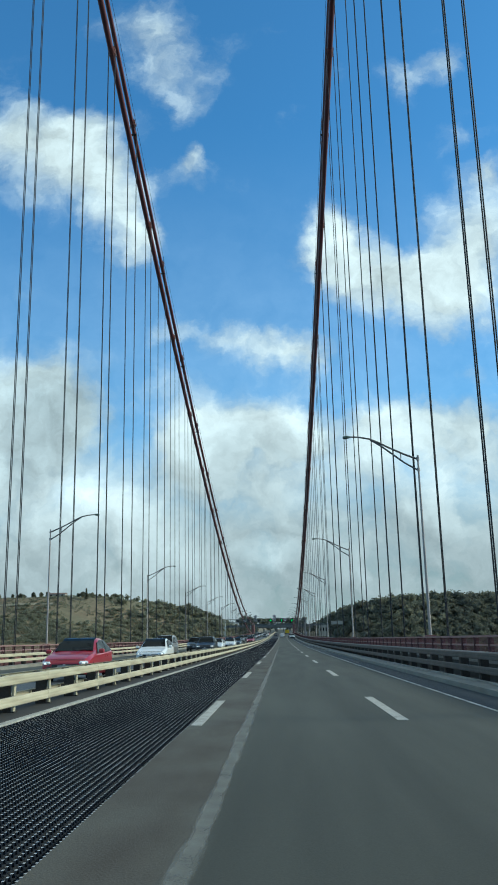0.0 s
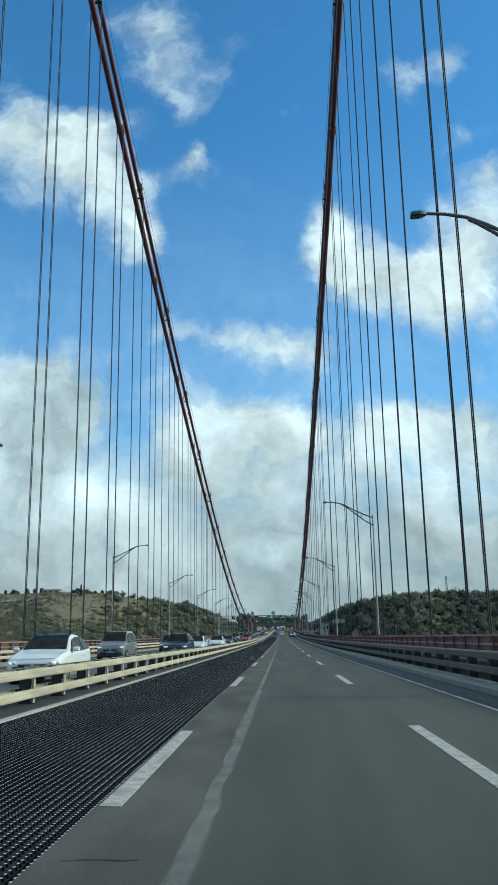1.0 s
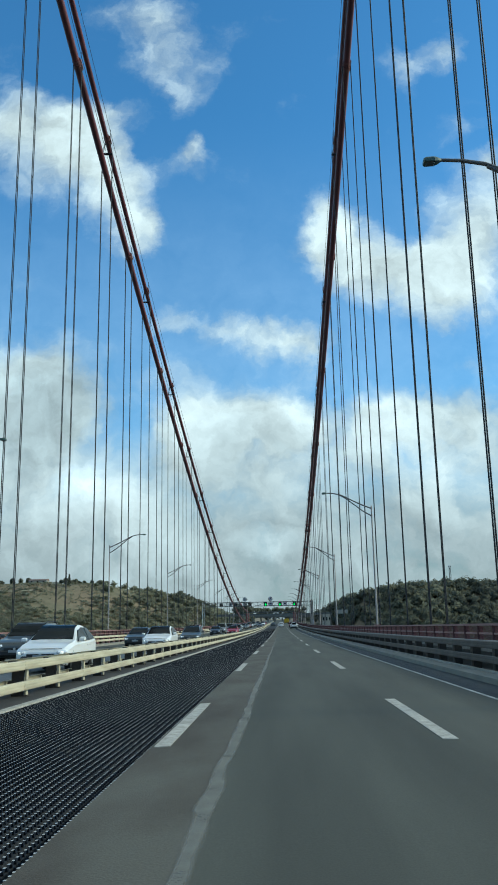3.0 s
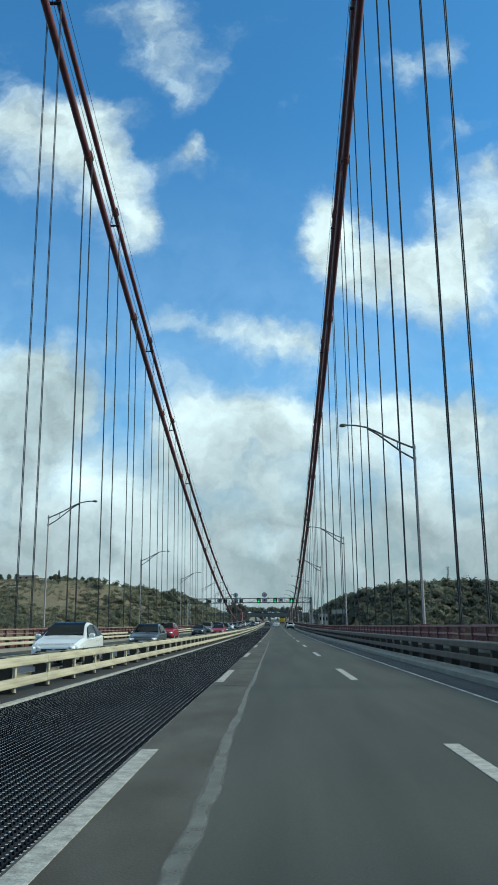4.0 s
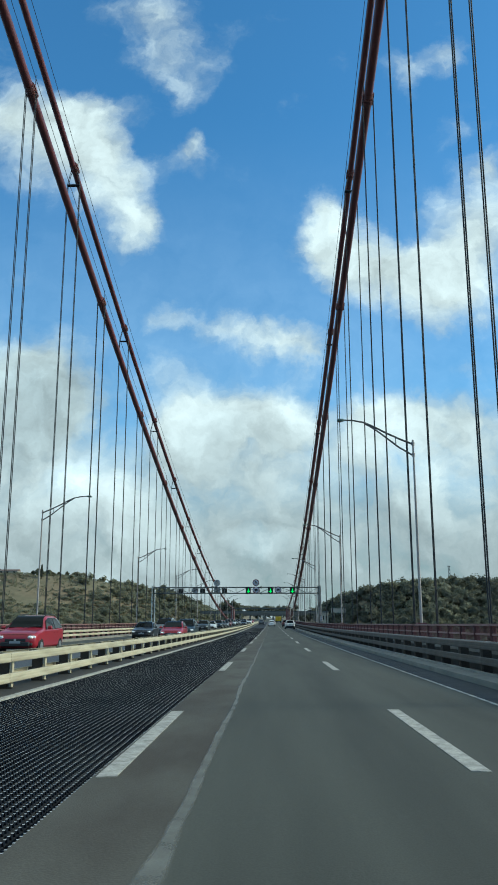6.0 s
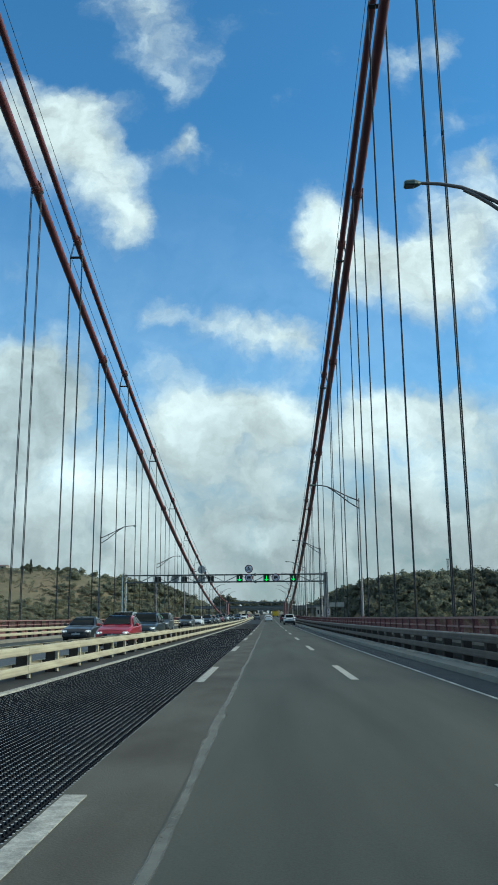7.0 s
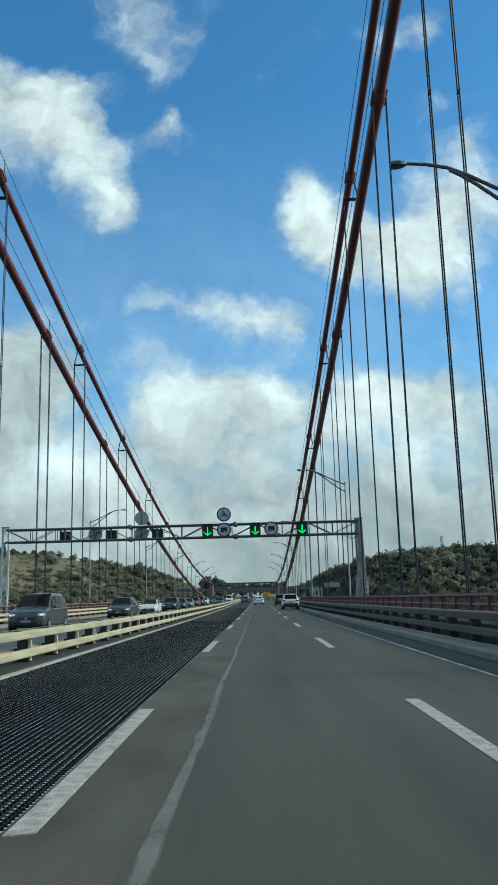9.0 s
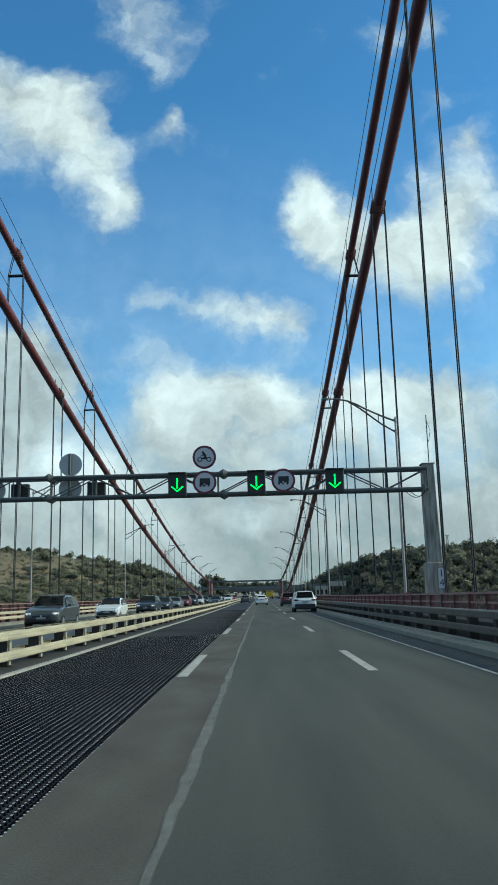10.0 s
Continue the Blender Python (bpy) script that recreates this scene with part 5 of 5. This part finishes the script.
        for sx in (-1, 1):
            part("roof_rail", tube([(sx * 0.60, y, z) for y, z in ((0.0, 1.62), (-0.15, 1.68), (-0.8, 1.69), (-1.5, 1.67), (-1.65, 1.60))], 0.018, 6), TRIM, root)
    else:
        part("rear_bumper", boxed((0, st[-2][0] - 0.06, 0.42), (1.58, 0.20, 0.30), 0.06), PAINTS[colour], root)
    part("number_plate", boxed((0, st[-1][0] - 0.03, 0.80), (0.50, 0.03, 0.11)), PLATE, root)
    part("underbody", boxed((0, 0, 0.30), (1.5, 3.6, 0.16), 0.03), TRIM, root)
    return root


LABELS = {"suv": "sport utility car", "hatch": "small hatchback car", "sedan": "saloon car", "van": "people carrier car"}
built = {}


def place_car(shape, colour, x, y, heading, group):
    """heading 0: away from the camera; 180: towards it."""
    key = (shape, colour)
    m = pose(x, y, deck(y), math.degrees(tilt(y)) * (1 if heading == 0 else -1), 0, heading)
    what = "%s %s %s" % (colour, LABELS[shape], "driving away along the bridge" if heading == 0 else "in the oncoming traffic")
    if key in built:
        ob = copy_thing(built[key], m)
        tagged(ob, what, "car", group)
    else:
        ob = make_car(shape, colour, what, group)
        ob.matrix_basis = m
        built[key] = ob
    return ob


place_car("suv", "white", 3.40, 283.2, 0, "cars ahead")
place_car("suv", "maroon", 3.3, 318.0, 0, "cars ahead")
place_car("hatch", "white", 0.05, 336.0, 0, "cars ahead")
place_car("sedan", "grey", -3.0, 372.0, 0, "cars ahead")
NEAR, MID = -7.6, -10.8
ONCOMING = (
    ("hatch", "red", NEAR, 29.4), ("hatch", "white", NEAR, 47.6), ("van", "silver", MID, 74), ("suv", "black", NEAR, 80.5), ("hatch", "white", NEAR, 92.6),
    ("suv", "grey", MID, 100), ("sedan", "blue", MID, 127), ("hatch", "white", NEAR, 115.8), ("hatch", "grey", NEAR, 134), ("suv", "red", MID, 166), ("sedan", "black", MID, 199),
    ("hatch", "red", NEAR, 192.7), ("suv", "blue", NEAR, 201.8), ("van", "silver", MID, 212), ("van", "grey", MID, 234), ("suv", "grey", MID, 258.5), ("hatch", "white", MID, 275), ("suv", "blue", MID, 294), ("hatch", "black", MID, 306),
    ("sedan", "silver", MID, 318), ("suv", "maroon", MID, 330), ("van", "black", MID, 342), ("hatch", "white", MID, 356), ("sedan", "blue", MID, 371),
    ("suv", "silver", MID, 388), ("hatch", "black", MID, 404), ("sedan", "white", MID, 424), ("suv", "grey", MID, 448),
    ("sedan", "black", NEAR, 352), ("suv", "white", NEAR, 405), ("hatch", "red", NEAR, 440),
)
for shape, colour, x, y in ONCOMING:
    place_car(shape, colour, x, y, 180, "oncoming cars")


def truck(x, y):
    root = tagged(empty("truck", (x, y, deck(y))), "yellow box truck driving away along the bridge", "truck", "cars ahead")
    cargo = part("cargo_box", boxed((0, -1.0, 1.60), (2.5, 5.2, 2.0), 0.10), PAINTS["yellow"], root)
    part("rear_door", boxed((0, -3.62, 1.6), (2.0, 0.04, 1.3), 0.02), PAINTS["yellow"], cargo)
    part("door_gap", boxed((0, -3.65, 1.6), (0.03, 0.02, 1.3)), SEAM, cargo)
    part("top_light_bar", boxed((0, -3.62, 2.42), (1.6, 0.05, 0.14), 0.02), TRIM, cargo)
    part("cab", boxed((0, 2.6, 1.35), (2.1, 1.8, 1.7), 0.15), PAINTS["yellow"], root)
    part("bumper", boxed((0, -3.65, 0.55), (2.2, 0.12, 0.2), 0.02), TRIM, root)
    for sx in (-1, 1):
        part("tail_light", boxed((sx * 0.9, -3.7, 0.75), (0.25, 0.06, 0.16)), TAILLIGHT, root)
        for wy in (-2.2, 2.4):
            part("wheel", rod(bmesh.new(), (sx * 0.75, wy, 0.42), (sx * 1.08, wy, 0.42), 0.42, None, 18), TYRE, root)


truck(3.0, 488)


# ---- houses on the hill ----
def house(x, y, w, d, h):
    x, y, z = spread(x, y, hill(x, y) - 0.6)
    root = tagged(empty("house", (x, y, z)), "long pale house with a tiled roof on the hilltop", "house", "hilltop houses")
    part("wall", boxed((0, 0, h / 2), (w, d, h)), WALL, root)
    bm = bmesh.new()
    a = [bm.verts.new(p) for p in ((-w / 2 - 0.3, -d / 2 - 0.3, h), (w / 2 + 0.3, -d / 2 - 0.3, h), (w / 2 + 0.3, d / 2 + 0.3, h), (-w / 2 - 0.3, d / 2 + 0.3, h))]
    r = [bm.verts.new(p) for p in ((-w / 2 - 0.3, 0, h + 1.5), (w / 2 + 0.3, 0, h + 1.5))]
    for f in ((a[0], a[1], r[1], r[0]), (a[2], a[3], r[0], r[1]), (a[1], a[2], r[1]), (a[3], a[0], r[0]), (a[0], a[3], a[2], a[1])):
        bm.faces.new(f)
    part("roof", bm, ROOF, root)
    for i in range(3):
        part("window", boxed((-w / 3 + i * w / 3, -d / 2 - 0.02, h * 0.55), (1.8, 0.08, 1.9)), GLASS, root)


for x, y, w, h in ((-133, 524, 10, 2.4), (-176, 528, 7, 2.4)):
    house(x, y, w * K, 10, h * K * 0.8)


def shed(x, y, z, w, h, label):
    root = tagged(empty("shed", (x, y, z)), label, "building")
    part("wall", boxed((0, 0, h / 2 - 0.8), (w, 3.5, h + 1.6), 0.03), WALL, root)
    part("roof", boxed((0, 0, h + 0.06), (w + 0.4, 4.0, 0.14), 0.03), CONCRETE, root)
    for i in range(3):
        part("window", boxed((-w / 3 + i * w / 3, -1.76, h * 0.55), (w * 0.14, 0.06, h * 0.36), 0.01), GLASS, root)


shed(*spread(-50.8, 520, -0.7), 15.0, 5.3, "pale flat-roofed building at the foot of the slope")
shed(33.0, 650, -3.2, 6.6, 7.0, "small pale building among the trees by the road")


def ridge_tree(x, y, h, r, pointed, seed):
    """Trunk and a crown of leaf clumps, one tree on the skyline."""
    x, y, z = spread(x, y, hill(x, y) - 0.3)
    h, r = h * K, r * K
    root = tagged(empty("tree", (x, y, z)), "dark pointed cypress on the hilltop" if pointed else "small round green tree on the hilltop", "tree", "hilltop trees")
    part("trunk", rod(bmesh.new(), (0, 0, -0.5), (0, 0, h * 0.6), 0.36, 0.16, 7), BLOCK, root, "dark trunk")
    rng = np.random.default_rng(seed)
    n = 420
    f = rng.random(n) ** 0.8
    a = rng.random(n) * 6.283
    wide = (1 - f) if pointed else np.sqrt(np.maximum(0.02, 1 - (2 * f - 1) ** 2))
    rad = r * wide * (0.5 + 0.5 * rng.random(n)) * (0.8 + 0.3 * np.sin(3 * a + seed))
    c = np.stack([rad * np.cos(a), rad * np.sin(a), h * ((0.15 if pointed else 0.0) + (0.85 if pointed else 0.9) * f)], 1)
    p, q = rng.normal(size=(n, 3)), rng.normal(size=(n, 3))
    p /= np.linalg.norm(p, axis=1)[:, None]
    q /= np.linalg.norm(q, axis=1)[:, None]
    s_ = (0.4 + 0.5 * rng.random(n))[:, None]
    v = np.stack([c - p * s_, c + q * s_, c + p * s_, c - q * s_], 1).reshape(-1, 3)
    me = bpy.data.meshes.new("crown")
    me.from_pydata(v.tolist(), [], np.arange(4 * n).reshape(n, 4).tolist())
    me.materials.append(LEAF_SHRUB if seed % 2 else LEAF_DARK)
    link("crown", me, root)


ridge_tree(-113.5, 514, 7.0, 1.5, True, 2)
skyline = random.Random(21)
for i in range(34):
    x = -95 - 130 * skyline.random() ** 1.2
    ridge_tree(x, lerp_table(x, RIDGE_Y) + skyline.uniform(4, 16), skyline.uniform(1.3, 3.4), skyline.uniform(0.8, 2.3), False, 40 + i)


def dirt_track():
    verts, faces = [], []
    xs = [-330 + 4 * i for i in range(51)]
    for i, x in enumerate(xs):
        y = lerp_table(x, RIDGE_Y) - 9 + 1.5 * noise.noise(Vector((x * 0.04, 1, 7)))
        for d in (-1.2, 1.2):
            verts.append(spread(x, y + d, hill(x, y + d) + 0.22))
        if i:
            faces.append((2 * i - 2, 2 * i, 2 * i + 1, 2 * i - 1))
    me = bpy.data.meshes.new("dirt_track")
    me.from_pydata(verts, [], faces)
    me.materials.append(SAND)
    tagged(new("dirt_track", me), "pale dirt track along the ridge", "dirt track", kind="structure")


dirt_track()


# ---- board beside the road, and the mast on the ridge ----
board = tagged(empty("sign_board", (50.6, 743, land(50.6, 743))), "wide pale road sign board on posts beyond the bridge", "sign board")
RISE = 6.0 - land(50.6, 743)
for sx in (-1, 1):
    part("leg", rod(bmesh.new(), (sx * 3.0, 0, -0.5), (sx * 3.0, 0, RISE + 1.5), 0.14, None, 8), BEAM, board)
part("panel", boxed((0, -0.2, RISE), (11.0, 0.12, 3.2), 0.02), WALL, board)


def mast(x, y, top):
    """A lattice tower with a wider platform at its head."""
    z = land(x, y)
    h = top - z
    root = tagged(empty("radio_mast", (x, y, z)), "grey lattice radio mast behind the wooded ridge", "mast")
    for sx in (-1, 1):
        for sy in (-1, 1):
            part("leg", rod(bmesh.new(), (sx * 2.2, sy * 2.2, -0.5), (sx * 1.1, sy * 1.1, h - 2.0), 0.28, 0.2, 6), BEAM, root)
    n = 9
    for i in range(n):
        za, zb = (h - 2.0) * i / n, (h - 2.0) * (i + 1) / n
        wa, wb = 2.2 - 1.1 * i / n, 2.2 - 1.1 * (i + 1) / n
        for sy in (-1, 1):
            part("brace", rod(rod(bmesh.new(), (-wa, sy * wa, za), (wb, sy * wb, zb), 0.12, None, 5), (wa, sy * wa, za), (-wb, sy * wb, zb), 0.12, None, 5), BEAM, root)
    part("platform", boxed((0, 0, h - 1.8), (5.0, 5.0, 0.5), 0.05), BEAM, root)
    for sx in (-1, 0, 1):
        part("aerial", boxed((sx * 1.9, -1.6, h - 0.8), (0.6, 0.4, 1.8), 0.05), SIGN_BACK, root)


mast(303, 1500, 87.5)
